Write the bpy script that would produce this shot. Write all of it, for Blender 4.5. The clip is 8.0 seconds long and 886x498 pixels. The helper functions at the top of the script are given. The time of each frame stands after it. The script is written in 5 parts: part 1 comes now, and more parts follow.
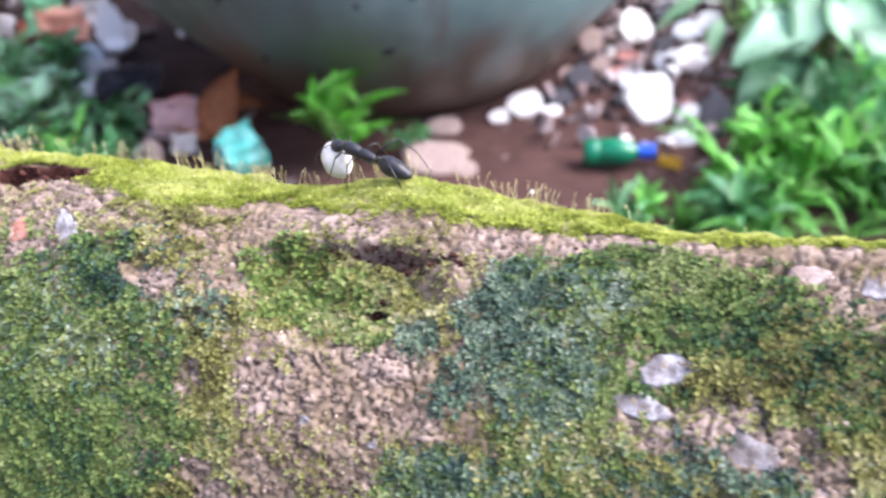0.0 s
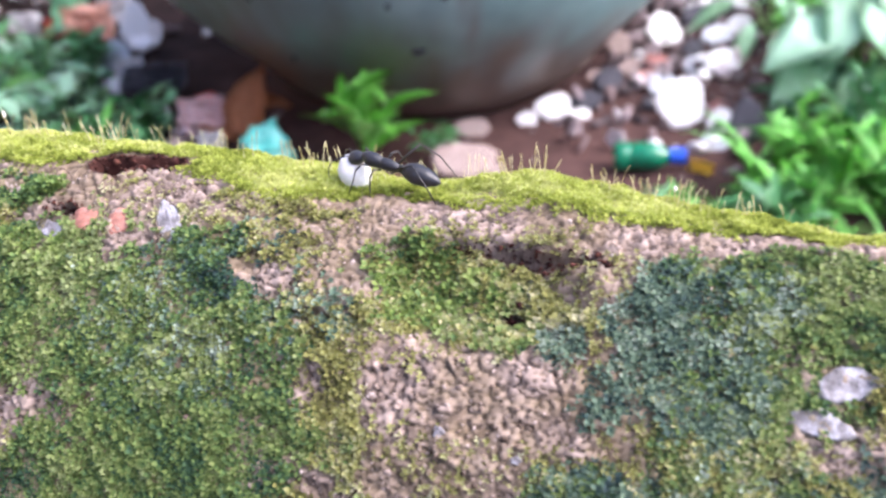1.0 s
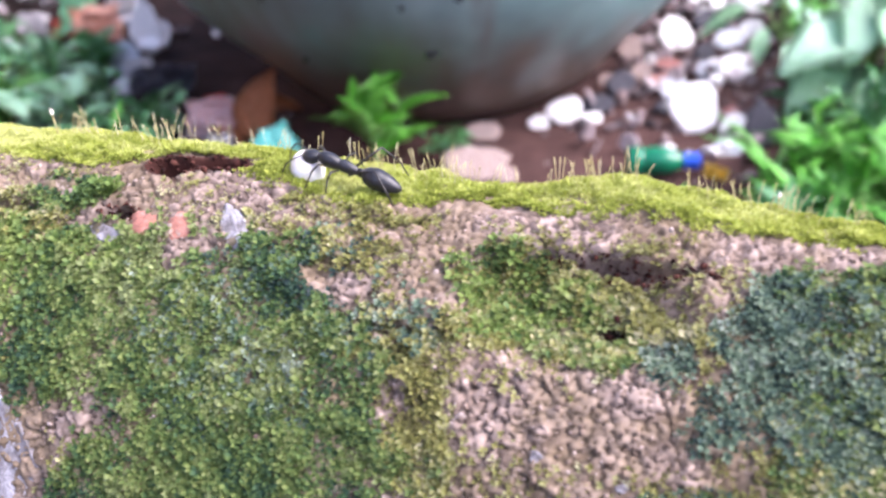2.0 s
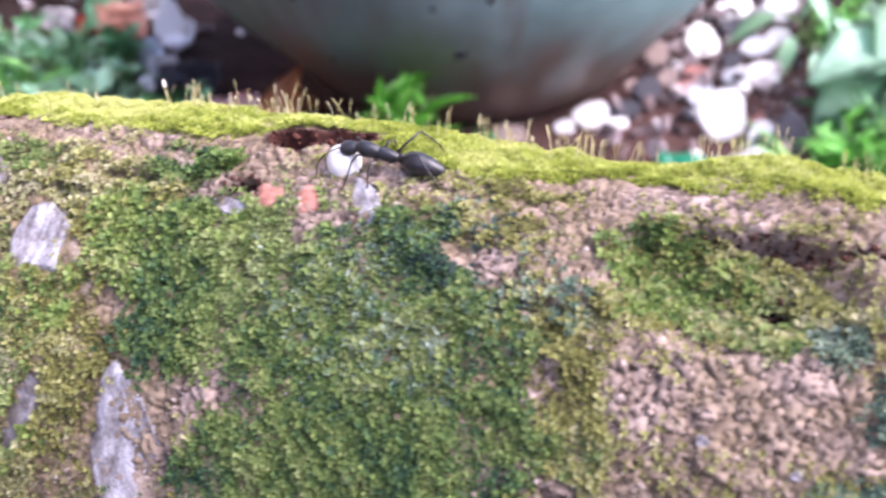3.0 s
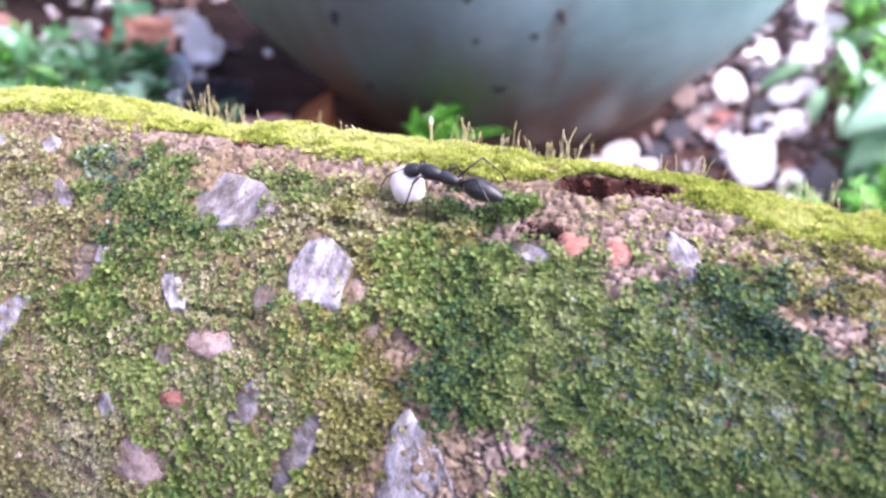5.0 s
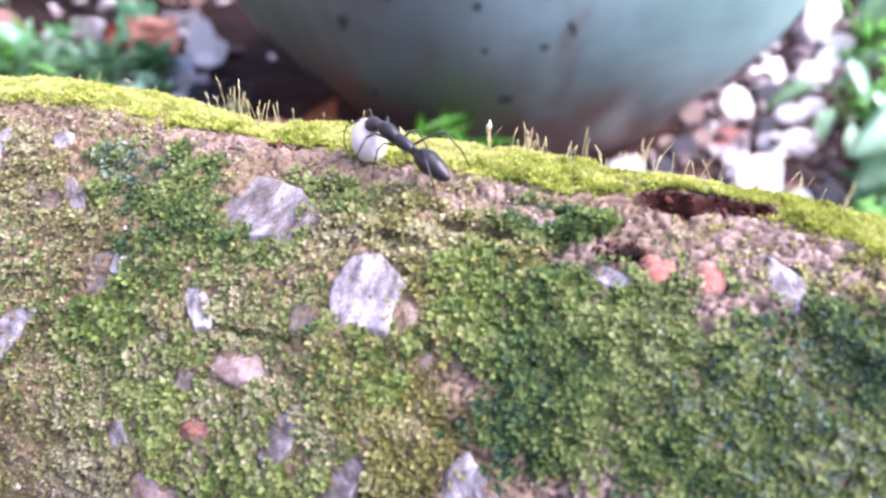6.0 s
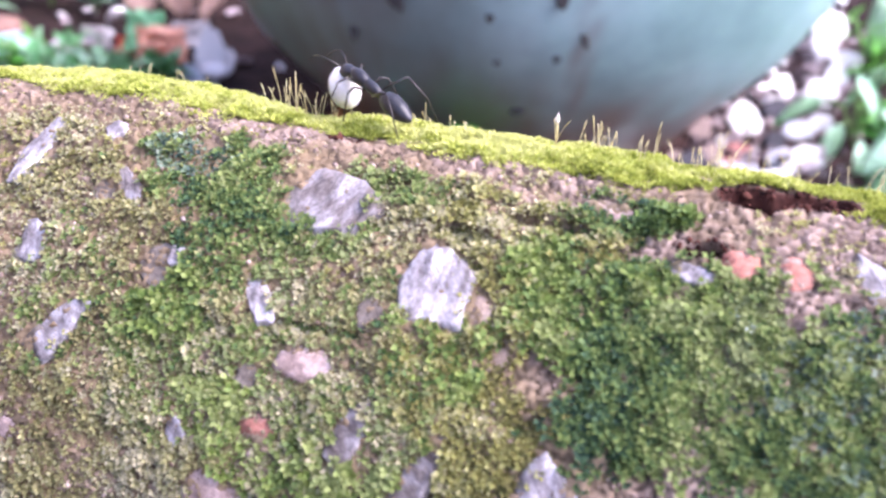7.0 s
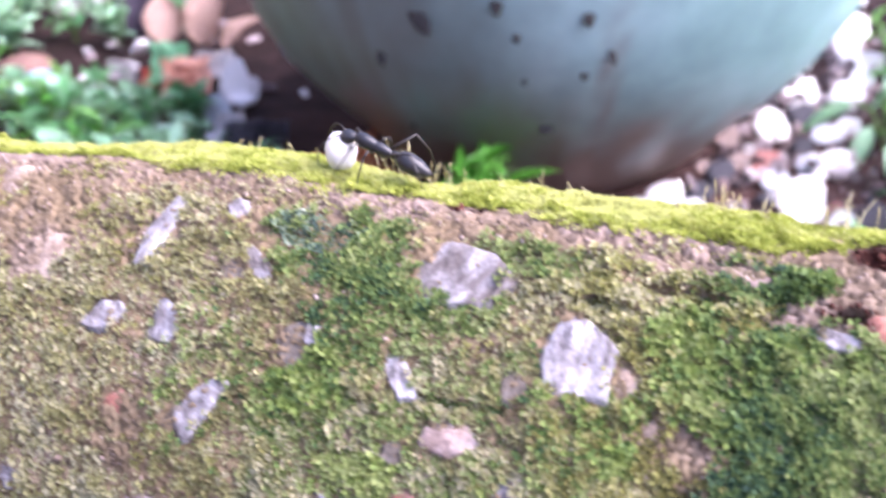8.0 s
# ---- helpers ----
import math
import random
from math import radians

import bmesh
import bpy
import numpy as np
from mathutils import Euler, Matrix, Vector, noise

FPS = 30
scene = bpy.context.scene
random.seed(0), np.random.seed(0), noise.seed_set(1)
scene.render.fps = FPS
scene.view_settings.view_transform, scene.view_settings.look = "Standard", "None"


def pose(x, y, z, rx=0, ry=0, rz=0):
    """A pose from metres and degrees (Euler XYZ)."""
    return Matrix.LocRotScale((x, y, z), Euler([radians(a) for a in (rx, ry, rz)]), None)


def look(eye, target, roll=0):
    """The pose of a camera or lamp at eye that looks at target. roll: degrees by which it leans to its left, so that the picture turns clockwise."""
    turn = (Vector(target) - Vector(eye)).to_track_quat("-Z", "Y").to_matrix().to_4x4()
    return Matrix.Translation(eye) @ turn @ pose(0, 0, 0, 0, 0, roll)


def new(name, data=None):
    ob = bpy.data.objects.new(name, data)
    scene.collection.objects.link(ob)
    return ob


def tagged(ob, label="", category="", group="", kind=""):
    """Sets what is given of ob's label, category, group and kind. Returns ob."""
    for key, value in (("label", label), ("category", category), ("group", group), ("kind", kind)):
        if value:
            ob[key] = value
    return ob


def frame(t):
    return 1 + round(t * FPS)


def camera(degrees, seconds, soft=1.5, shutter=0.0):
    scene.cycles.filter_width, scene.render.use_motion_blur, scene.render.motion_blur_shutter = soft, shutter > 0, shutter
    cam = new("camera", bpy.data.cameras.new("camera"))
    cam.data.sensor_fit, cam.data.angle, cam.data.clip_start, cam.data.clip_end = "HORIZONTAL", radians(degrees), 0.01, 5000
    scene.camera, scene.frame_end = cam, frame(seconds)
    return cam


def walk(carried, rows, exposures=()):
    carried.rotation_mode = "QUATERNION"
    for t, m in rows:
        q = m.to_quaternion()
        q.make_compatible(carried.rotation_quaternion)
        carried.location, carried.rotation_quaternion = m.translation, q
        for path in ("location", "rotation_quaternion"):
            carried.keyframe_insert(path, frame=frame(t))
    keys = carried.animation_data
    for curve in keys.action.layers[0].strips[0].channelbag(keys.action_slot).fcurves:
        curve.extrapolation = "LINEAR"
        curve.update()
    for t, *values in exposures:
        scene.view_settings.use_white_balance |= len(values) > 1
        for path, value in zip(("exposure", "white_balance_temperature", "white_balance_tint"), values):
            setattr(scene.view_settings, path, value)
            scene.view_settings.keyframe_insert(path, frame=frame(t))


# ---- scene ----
cam = camera(50.6, 8.0, soft=2.5, shutter=0.5)
METRES, EYE, TILT, LEAN, TURN = 0.14, 0.53, -32.0, 4.7, 0.0
ROWS = [
    (0.0, 0.0, 0.0, 0.0, 0.0, 0.0, -0.0),
    (0.5, -0.0688, 0.0352, -0.0042, 0.32, 0.27, -0.79),
    (1.0, -0.1202, 0.0711, -0.0053, 0.79, 0.18, -0.84),
    (2.5, -0.2511, 0.1473, -0.0116, 1.15, 0.52, -1.72),
    (3.0, -0.3216, 0.1575, -0.0307, 1.51, 0.67, -2.45),
    (3.5, -0.4038, 0.1694, -0.035, 1.17, 1.04, -3.48),
    (4.0, -0.4881, 0.1523, -0.0337, 1.73, 1.15, -4.43),
    (4.5, -0.5669, 0.1456, -0.0296, 1.5, 1.86, -4.84),
    (6.0, -0.6856, 0.2881, -0.0212, 0.61, 3.06, -6.97),
    (6.5, -0.7122, 0.2943, -0.0285, 0.91, 3.44, -7.42),
    (7.0, -0.745, 0.3127, -0.0448, 0.62, 3.9, -7.69),
    (7.5, -0.7746, 0.3203, -0.0348, 1.1, 3.94, -7.1),
    (8.0, -0.8519, 0.2933, -0.0044, 2.1, 4.61, -5.56),
]
STOPS = 1.53
walk(cam, [(t, pose(0, 0, EYE, TILT, LEAN, TURN) @ pose(METRES * x, METRES * y, METRES * z, 90 + pitch, roll, yaw)) for t, x, y, z, yaw, pitch, roll in ROWS],
     [(0.0, STOPS, 6000, 18), (2.5, STOPS + 0.04, 6050, 26), (8.0, STOPS + 0.27, 5900, 32)])
# a phone lens close up: the wall is sharp, the yard behind it soft
cam.data.dof.use_dof = True
cam.data.dof.focus_distance = 0.137
cam.data.dof.aperture_fstop = 25.0

# ---- light: a bright, hazy sky, the open side of the yard to the east ----
world = bpy.data.worlds.new("world")
scene.world = world
world.use_nodes = True
wn = world.node_tree
sky = wn.nodes.new("ShaderNodeTexSky")
sky.sky_type = "NISHITA"
sky.sun_disc = False
SUN_UP, SUN_ROUND = 46.0, 103.0  # degrees above the horizon, and round from +y towards +x
sky.sun_elevation, sky.sun_rotation = radians(SUN_UP), radians(SUN_ROUND)
sky.dust_density = 3.0
wn.links.new(sky.outputs["Color"], wn.nodes["Background"].inputs["Color"])
wn.nodes["Background"].inputs["Strength"].default_value = 0.205
sun = new("sun", bpy.data.lights.new("sun", "SUN"))
sun.data.energy, sun.data.angle, sun.data.color = 2.3, radians(50), (1.0, 0.96, 0.91)
sun_way = Vector((math.sin(radians(SUN_ROUND)) * math.cos(radians(SUN_UP)), math.cos(radians(SUN_ROUND)) * math.cos(radians(SUN_UP)), math.sin(radians(SUN_UP))))
sun.matrix_world = look(sun_way * 20, (0, 0, 0))


# ---- materials ----
def surface(name, colours, scale=200.0, rough=0.8, bump=0.0, bump_scale=None, pick="noise", grain=0.25, metal=0.0, spec=0.5, through_light=0.0, clear=0.0, sheen=0.0, translucent=0.0, stretch=None):
    """colours: two or three base colours. pick: noise (by place), island (each loose piece) or object (each object). grain: how far a finer noise shifts the brightness."""
    m = bpy.data.materials.new(name)
    m.use_nodes = True
    nt, b = m.node_tree, m.node_tree.nodes["Principled BSDF"]
    co = nt.nodes.new("ShaderNodeTexCoord")
    big = nt.nodes.new("ShaderNodeTexNoise")
    big.inputs["Scale"].default_value, big.inputs["Detail"].default_value = scale, 6
    nt.links.new(co.outputs["Object"], big.inputs["Vector"])
    ramp = nt.nodes.new("ShaderNodeValToRGB")
    els = ramp.color_ramp.elements
    while len(els) < len(colours):
        els.new(0.5)
    for i, c in enumerate(colours):
        els[i].position = 0.28 + 0.44 * i / max(1, len(colours) - 1) if pick == "noise" else i / max(1, len(colours) - 1)
        els[i].color = (*c, 1)
    if pick == "noise":
        nt.links.new(big.outputs["Fac"], ramp.inputs["Fac"])
    else:
        src = nt.nodes.new("ShaderNodeNewGeometry" if pick == "island" else "ShaderNodeObjectInfo")
        mixed = nt.nodes.new("ShaderNodeMath")
        mixed.operation = "MULTIPLY_ADD"
        mixed.inputs[1].default_value = 0.7
        half = nt.nodes.new("ShaderNodeMath")
        half.operation = "MULTIPLY_ADD"
        half.inputs[1].default_value, half.inputs[2].default_value = 1.3, -0.5
        nt.links.new(big.outputs["Fac"], half.inputs[0])
        nt.links.new(src.outputs["Random Per Island" if pick == "island" else "Random"], mixed.inputs[0])
        nt.links.new(half.outputs[0], mixed.inputs[2])
        nt.links.new(mixed.outputs[0], ramp.inputs["Fac"])
    fine = nt.nodes.new("ShaderNodeTexNoise")
    fine.inputs["Scale"].default_value, fine.inputs["Detail"].default_value = scale * 6.3, 4
    nt.links.new(co.outputs["Object"], fine.inputs["Vector"])
    hsv = nt.nodes.new("ShaderNodeHueSaturation")
    span = nt.nodes.new("ShaderNodeMapRange")
    span.inputs["From Min"].default_value, span.inputs["From Max"].default_value = 0.3, 0.7
    span.inputs["To Min"].default_value, span.inputs["To Max"].default_value = 1 - grain, 1 + grain
    nt.links.new(fine.outputs["Fac"], span.inputs["Value"])
    nt.links.new(span.outputs["Result"], hsv.inputs["Value"])
    nt.links.new(ramp.outputs["Color"], hsv.inputs["Color"])
    nt.links.new(hsv.outputs["Color"], b.inputs["Base Color"])
    b.inputs["Roughness"].default_value, b.inputs["Metallic"].default_value = rough, metal
    b.inputs["Specular IOR Level"].default_value = spec
    b.inputs["Transmission Weight"].default_value = clear
    b.inputs["Sheen Weight"].default_value = sheen
    if through_light:
        b.inputs["Subsurface Weight"].default_value = through_light
        b.inputs["Subsurface Radius"].default_value = (1.0, 1.0, 0.6)
        b.inputs["Subsurface Scale"].default_value = 0.0006
    if translucent:
        # thin leaves pass part of the light on
        thin, blend = nt.nodes.new("ShaderNodeBsdfTranslucent"), nt.nodes.new("ShaderNodeMixShader")
        nt.links.new(hsv.outputs["Color"], thin.inputs["Color"])
        blend.inputs[0].default_value = translucent
        nt.links.new(b.outputs[0], blend.inputs[1])
        nt.links.new(thin.outputs[0], blend.inputs[2])
        nt.links.new(blend.outputs[0], nt.nodes["Material Output"].inputs["Surface"])
    if stretch:
        squeeze = nt.nodes.new("ShaderNodeMapping")
        squeeze.inputs["Scale"].default_value = stretch
        squeeze.inputs["Rotation"].default_value = (0, 0, 0.5)
        nt.links.new(co.outputs["Object"], squeeze.inputs["Vector"])
        nt.links.new(squeeze.outputs[0], big.inputs["Vector"])
        nt.links.new(squeeze.outputs[0], fine.inputs["Vector"])
    if bump:
        bm_node = nt.nodes.new("ShaderNodeBump")
        rough_tex = nt.nodes.new("ShaderNodeTexNoise")
        rough_tex.inputs["Scale"].default_value, rough_tex.inputs["Detail"].default_value = bump_scale or scale * 4, 8
        nt.links.new(co.outputs["Object"], rough_tex.inputs["Vector"])
        nt.links.new(rough_tex.outputs["Fac"], bm_node.inputs["Height"])
        bm_node.inputs["Strength"].default_value, bm_node.inputs["Distance"].default_value = bump, 0.2 / (bump_scale or scale * 4)
        nt.links.new(bm_node.outputs["Normal"], b.inputs["Normal"])
    return m


def blend_in(m, attribute, colour, colour2=None, scale=600.0):
    """Mix another colour into a material's base colour where the mesh's named attribute is high."""
    nt, b = m.node_tree, m.node_tree.nodes["Principled BSDF"]
    old = b.inputs["Base Color"].links[0].from_socket
    at = nt.nodes.new("ShaderNodeAttribute")
    at.attribute_name = attribute
    tex = nt.nodes.new("ShaderNodeTexNoise")
    tex.inputs["Scale"].default_value, tex.inputs["Detail"].default_value = scale, 6
    co = nt.nodes.new("ShaderNodeTexCoord")
    nt.links.new(co.outputs["Object"], tex.inputs["Vector"])
    two = nt.nodes.new("ShaderNodeMix")
    two.data_type = "RGBA"
    two.inputs["A"].default_value, two.inputs["B"].default_value = (*colour, 1), (*(colour2 or colour), 1)
    nt.links.new(tex.outputs["Fac"], two.inputs["Factor"])
    mix = nt.nodes.new("ShaderNodeMix")
    mix.data_type = "RGBA"
    nt.links.new(at.outputs["Fac"], mix.inputs["Factor"])
    nt.links.new(old, mix.inputs["A"])
    nt.links.new(two.outputs["Result"], mix.inputs["B"])
    nt.links.new(mix.outputs["Result"], b.inputs["Base Color"])


MORTAR = surface("mortar", [(0.026, 0.017, 0.012), (0.085, 0.058, 0.042), (0.20, 0.148, 0.116)], 300, 0.95, 0.9, 2200, grain=0.35, spec=0.2)
blend_in(MORTAR, "tone", (0.46, 0.362, 0.312), (0.25, 0.180, 0.142), 900)
blend_in(MORTAR, "algae", (0.060, 0.062, 0.028), (0.20, 0.175, 0.09), 700)
blend_in(MORTAR, "ochre", (0.10, 0.068, 0.038), (0.25, 0.188, 0.112), 800)
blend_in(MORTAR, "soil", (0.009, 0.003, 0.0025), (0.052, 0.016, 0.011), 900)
GRIT = surface("grit", [(0.045, 0.030, 0.021), (0.15, 0.108, 0.082), (0.27, 0.205, 0.170), (0.42, 0.345, 0.305)], 200, 0.95, pick="island", grain=0.25, spec=0.2)
def moss(name, colours, rough=0.75, spec=0.25, translucent=0.25):
    """Moss leaves coloured along a ramp by the mesh's tint, which each shoot and each leaf carries."""
    m = bpy.data.materials.new(name)
    m.use_nodes = True
    nt, b = m.node_tree, m.node_tree.nodes["Principled BSDF"]
    at = nt.nodes.new("ShaderNodeAttribute")
    at.attribute_name = "tint"
    ramp = nt.nodes.new("ShaderNodeValToRGB")
    els = ramp.color_ramp.elements
    while len(els) < len(colours):
        els.new(0.5)
    for i, c in enumerate(colours):
        els[i].position, els[i].color = 0.12 + 0.76 * i / (len(colours) - 1), (*c, 1)
    nt.links.new(at.outputs["Fac"], ramp.inputs["Fac"])
    nt.links.new(ramp.outputs["Color"], b.inputs["Base Color"])
    b.inputs["Roughness"].default_value, b.inputs["Specular IOR Level"].default_value = rough, spec
    thin, blend = nt.nodes.new("ShaderNodeBsdfTranslucent"), nt.nodes.new("ShaderNodeMixShader")
    nt.links.new(ramp.outputs["Color"], thin.inputs["Color"])
    blend.inputs[0].default_value = translucent
    nt.links.new(b.outputs[0], blend.inputs[1])
    nt.links.new(thin.outputs[0], blend.inputs[2])
    nt.links.new(blend.outputs[0], nt.nodes["Material Output"].inputs["Surface"])
    return m


CREST_MOSS = moss("crest moss", [(0.14, 0.170, 0.026), (0.29, 0.340, 0.060), (0.43, 0.480, 0.100), (0.58, 0.60, 0.22)], 0.9, 0.1, 0.35)
DEEP_MOSS = moss("deep moss", [(0.020, 0.048, 0.030), (0.048, 0.098, 0.040), (0.100, 0.155, 0.040), (0.165, 0.210, 0.060), (0.225, 0.265, 0.11)])
BLUE_MOSS = moss("blue-green moss", [(0.022, 0.040, 0.042), (0.046, 0.082, 0.066), (0.090, 0.142, 0.088), (0.155, 0.215, 0.135), (0.26, 0.31, 0.24)], 0.65, 0.3)
OLIVE_MOSS = moss("olive moss", [(0.065, 0.058, 0.026), (0.145, 0.135, 0.042), (0.215, 0.215, 0.058), (0.29, 0.285, 0.115), (0.39, 0.365, 0.22)])
DRY_MOSS = moss("dry moss", [(0.130, 0.108, 0.056), (0.195, 0.178, 0.076), (0.240, 0.235, 0.094), (0.29, 0.280, 0.140), (0.37, 0.345, 0.22)])
BRIGHT_MOSS = moss("bright moss", [(0.045, 0.092, 0.028), (0.100, 0.165, 0.038), (0.17, 0.235, 0.050), (0.25, 0.30, 0.10)], 0.6, 0.35)
SETA = surface("seta", [(0.36, 0.29, 0.12), (0.50, 0.44, 0.22), (0.62, 0.56, 0.36)], 300, 0.6, pick="island", through_light=0.2)
CAPSULE = surface("dry capsule", [(0.70, 0.62, 0.50), (0.85, 0.80, 0.74)], 900, 0.7)
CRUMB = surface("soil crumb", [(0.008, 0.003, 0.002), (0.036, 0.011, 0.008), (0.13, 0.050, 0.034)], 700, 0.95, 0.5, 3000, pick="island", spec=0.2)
QUARTZ = surface("pale stone", [(0.055, 0.046, 0.042), (0.165, 0.150, 0.154), (0.285, 0.272, 0.288), (0.43, 0.42, 0.452)], 560, 0.9, 1.0, 1500, grain=0.4, stretch=(1.3, 0.6, 1))
GREY_STONE = surface("grey stone", [(0.050, 0.040, 0.034), (0.125, 0.106, 0.100), (0.215, 0.198, 0.202), (0.34, 0.325, 0.343)], 420, 0.9, 1.0, 1500, grain=0.4, stretch=(1.3, 0.6, 1))
PINK_STONE = surface("pink stone", [(0.17, 0.118, 0.096), (0.29, 0.215, 0.190), (0.42, 0.335, 0.315)], 500, 0.8, 0.8, 1500, grain=0.3)
RED_STONE = surface("red stone", [(0.16, 0.062, 0.045), (0.29, 0.122, 0.088), (0.38, 0.20, 0.16)], 600, 0.9, 0.8, 1700, grain=0.3)
TAN_STONE = surface("tan lump", [(0.13, 0.090, 0.066), (0.26, 0.195, 0.150), (0.40, 0.32, 0.265)], 420, 0.95, 1.0, 1500, grain=0.35)
DULL_STONE = surface("dull stone", [(0.060, 0.048, 0.038), (0.125, 0.105, 0.088), (0.21, 0.185, 0.165)], 420, 0.95, 1.0, 1500, grain=0.35, stretch=(1.3, 0.6, 1))
ANT_BLACK = surface("ant cuticle", [(0.006, 0.006, 0.007), (0.018, 0.017, 0.021)], 900, 0.40, 0.3, 9000, grain=0.3, spec=0.5, sheen=0.06)
ANT_LEG = surface("ant leg", [(0.010, 0.008, 0.007), (0.026, 0.020, 0.017)], 900, 0.4, spec=0.5)
PUPA = surface("pupa", [(0.70, 0.66, 0.62), (0.86, 0.84, 0.82)], 500, 0.55, 0.4, 1600, grain=0.10, through_light=0.3)
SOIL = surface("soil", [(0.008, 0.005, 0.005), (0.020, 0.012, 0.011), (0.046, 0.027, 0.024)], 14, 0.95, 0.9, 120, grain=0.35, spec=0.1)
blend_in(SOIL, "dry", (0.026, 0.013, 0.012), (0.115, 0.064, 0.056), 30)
TUB = surface("tub paint", [(0.12, 0.205, 0.21), (0.19, 0.315, 0.32), (0.29, 0.445, 0.46)], 5, 0.38, 0.15, 60, grain=0.10)
blend_in(TUB, "side_shade", (0.074, 0.066, 0.053), (0.15, 0.14, 0.118), 9)
blend_in(TUB, "mud", (0.075, 0.046, 0.035), (0.20, 0.140, 0.112), 14)
SHELL = surface("white shard", [(0.54, 0.51, 0.49), (0.73, 0.71, 0.70), (0.82, 0.81, 0.81)], 30, 0.6, 0.3, 200, grain=0.08)
DEBRIS = surface("debris", [(0.015, 0.012, 0.016), (0.055, 0.042, 0.046), (0.17, 0.125, 0.125), (0.38, 0.31, 0.32), (0.68, 0.62, 0.63)], 30, 0.8, 0.4, 220, pick="object", grain=0.2)
LEAF = surface("leaf", [(0.09, 0.36, 0.055), (0.22, 0.58, 0.11), (0.40, 0.74, 0.26)], 14, 0.33, 0.2, 120, pick="object", grain=0.12, spec=0.8, translucent=0.35)
PALE_LEAF = surface("pale leaf", [(0.34, 0.60, 0.36), (0.47, 0.72, 0.50), (0.62, 0.82, 0.66)], 14, 0.45, 0.2, 120, pick="object", grain=0.1, spec=0.7, translucent=0.3)
COOL_LEAF = surface("cool leaf", [(0.09, 0.33, 0.11), (0.21, 0.52, 0.22), (0.44, 0.70, 0.46)], 14, 0.33, 0.2, 120, pick="object", grain=0.12, spec=0.8, translucent=0.35)
FRESH_LEAF = surface("fresh leaf", [(0.13, 0.46, 0.045), (0.25, 0.64, 0.10), (0.46, 0.78, 0.34)], 14, 0.4, 0.2, 120, pick="object", grain=0.12, spec=0.6, translucent=0.4)
STEM = surface("stem", [(0.06, 0.14, 0.03), (0.12, 0.22, 0.05)], 60, 0.6)
DEAD_LEAF = surface("dead leaf", [(0.32, 0.115, 0.050), (0.54, 0.23, 0.105), (0.64, 0.36, 0.21)], 30, 0.75, 0.3, 180, grain=0.2, translucent=0.2)
DRY_LEAF = surface("dry leaf", [(0.30, 0.19, 0.15), (0.46, 0.32, 0.26), (0.55, 0.42, 0.36)], 24, 0.75, 0.3, 160, grain=0.2)
PURPLE_LEAF = surface("purple leaf", [(0.035, 0.025, 0.045), (0.08, 0.06, 0.10)], 24, 0.6, 0.3, 160)
TEAL = surface("teal plastic", [(0.05, 0.40, 0.34), (0.16, 0.60, 0.52), (0.45, 0.82, 0.76)], 32, 0.3, 0.3, 90, grain=0.12)
RED_FILM = surface("red film", [(0.65, 0.05, 0.03), (0.75, 0.16, 0.10)], 22, 0.35, 0.3, 90)
ORANGE_FILM = surface("orange film", [(0.80, 0.36, 0.22), (0.86, 0.62, 0.50)], 22, 0.4, 0.3, 90)
PINK_FILM = surface("pink film", [(0.86, 0.50, 0.49), (0.90, 0.80, 0.78)], 22, 0.4, 0.3, 90)
YELLOW_FILM = surface("yellow film", [(0.70, 0.45, 0.02), (0.75, 0.52, 0.08)], 22, 0.4)
BOTTLE_GREEN = surface("green plastic", [(0.003, 0.11, 0.055), (0.008, 0.20, 0.10)], 30, 0.2, grain=0.05)
CAP_BLUE = surface("blue plastic", [(0.01, 0.06, 0.45), (0.02, 0.09, 0.55)], 60, 0.35, grain=0.05)
CUP_BLUE = surface("pale blue plastic", [(0.32, 0.60, 0.66), (0.42, 0.68, 0.72)], 30, 0.35, grain=0.06)
CLOD = surface("brown clod", [(0.14, 0.075, 0.055), (0.25, 0.15, 0.12)], 30, 0.95, 0.6, 200, grain=0.25)


# ---- building helpers ----
def bare(name, verts, faces, material, smooth_faces=True):
    """A mesh from arrays; all faces have the same number of corners."""
    verts, faces = np.asarray(verts, float).reshape(-1, 3), np.asarray(faces, int)
    me = bpy.data.meshes.new(name)
    me.vertices.add(len(verts))
    me.vertices.foreach_set("co", verts.ravel())
    me.loops.add(faces.size)
    me.loops.foreach_set("vertex_index", faces.ravel())
    me.polygons.add(len(faces))
    me.polygons.foreach_set("loop_start", np.arange(0, faces.size, faces.shape[1]))
    me.polygons.foreach_set("use_smooth", np.full(len(faces), smooth_faces))
    me.update(calc_edges=True)
    me.materials.append(material)
    return me


def from_bm(name, bm, material, smooth_faces=True):
    me = bpy.data.meshes.new(name)
    for f in bm.faces:
        f.smooth = smooth_faces
    bm.to_mesh(me)
    bm.free()
    me.materials.append(material)
    return me


def part(name, data, parent, m=None, label=""):
    ob = new(name, data)
    ob.parent = parent
    if m is not None:
        ob.matrix_basis = m
    return tagged(ob, label)


def grid_faces(nu, nv):
    i, j = np.meshgrid(np.arange(nu - 1), np.arange(nv - 1), indexing="ij")
    a = (i * nv + j).ravel()
    return np.c_[a, a + 1, a + nv + 1, a + nv]


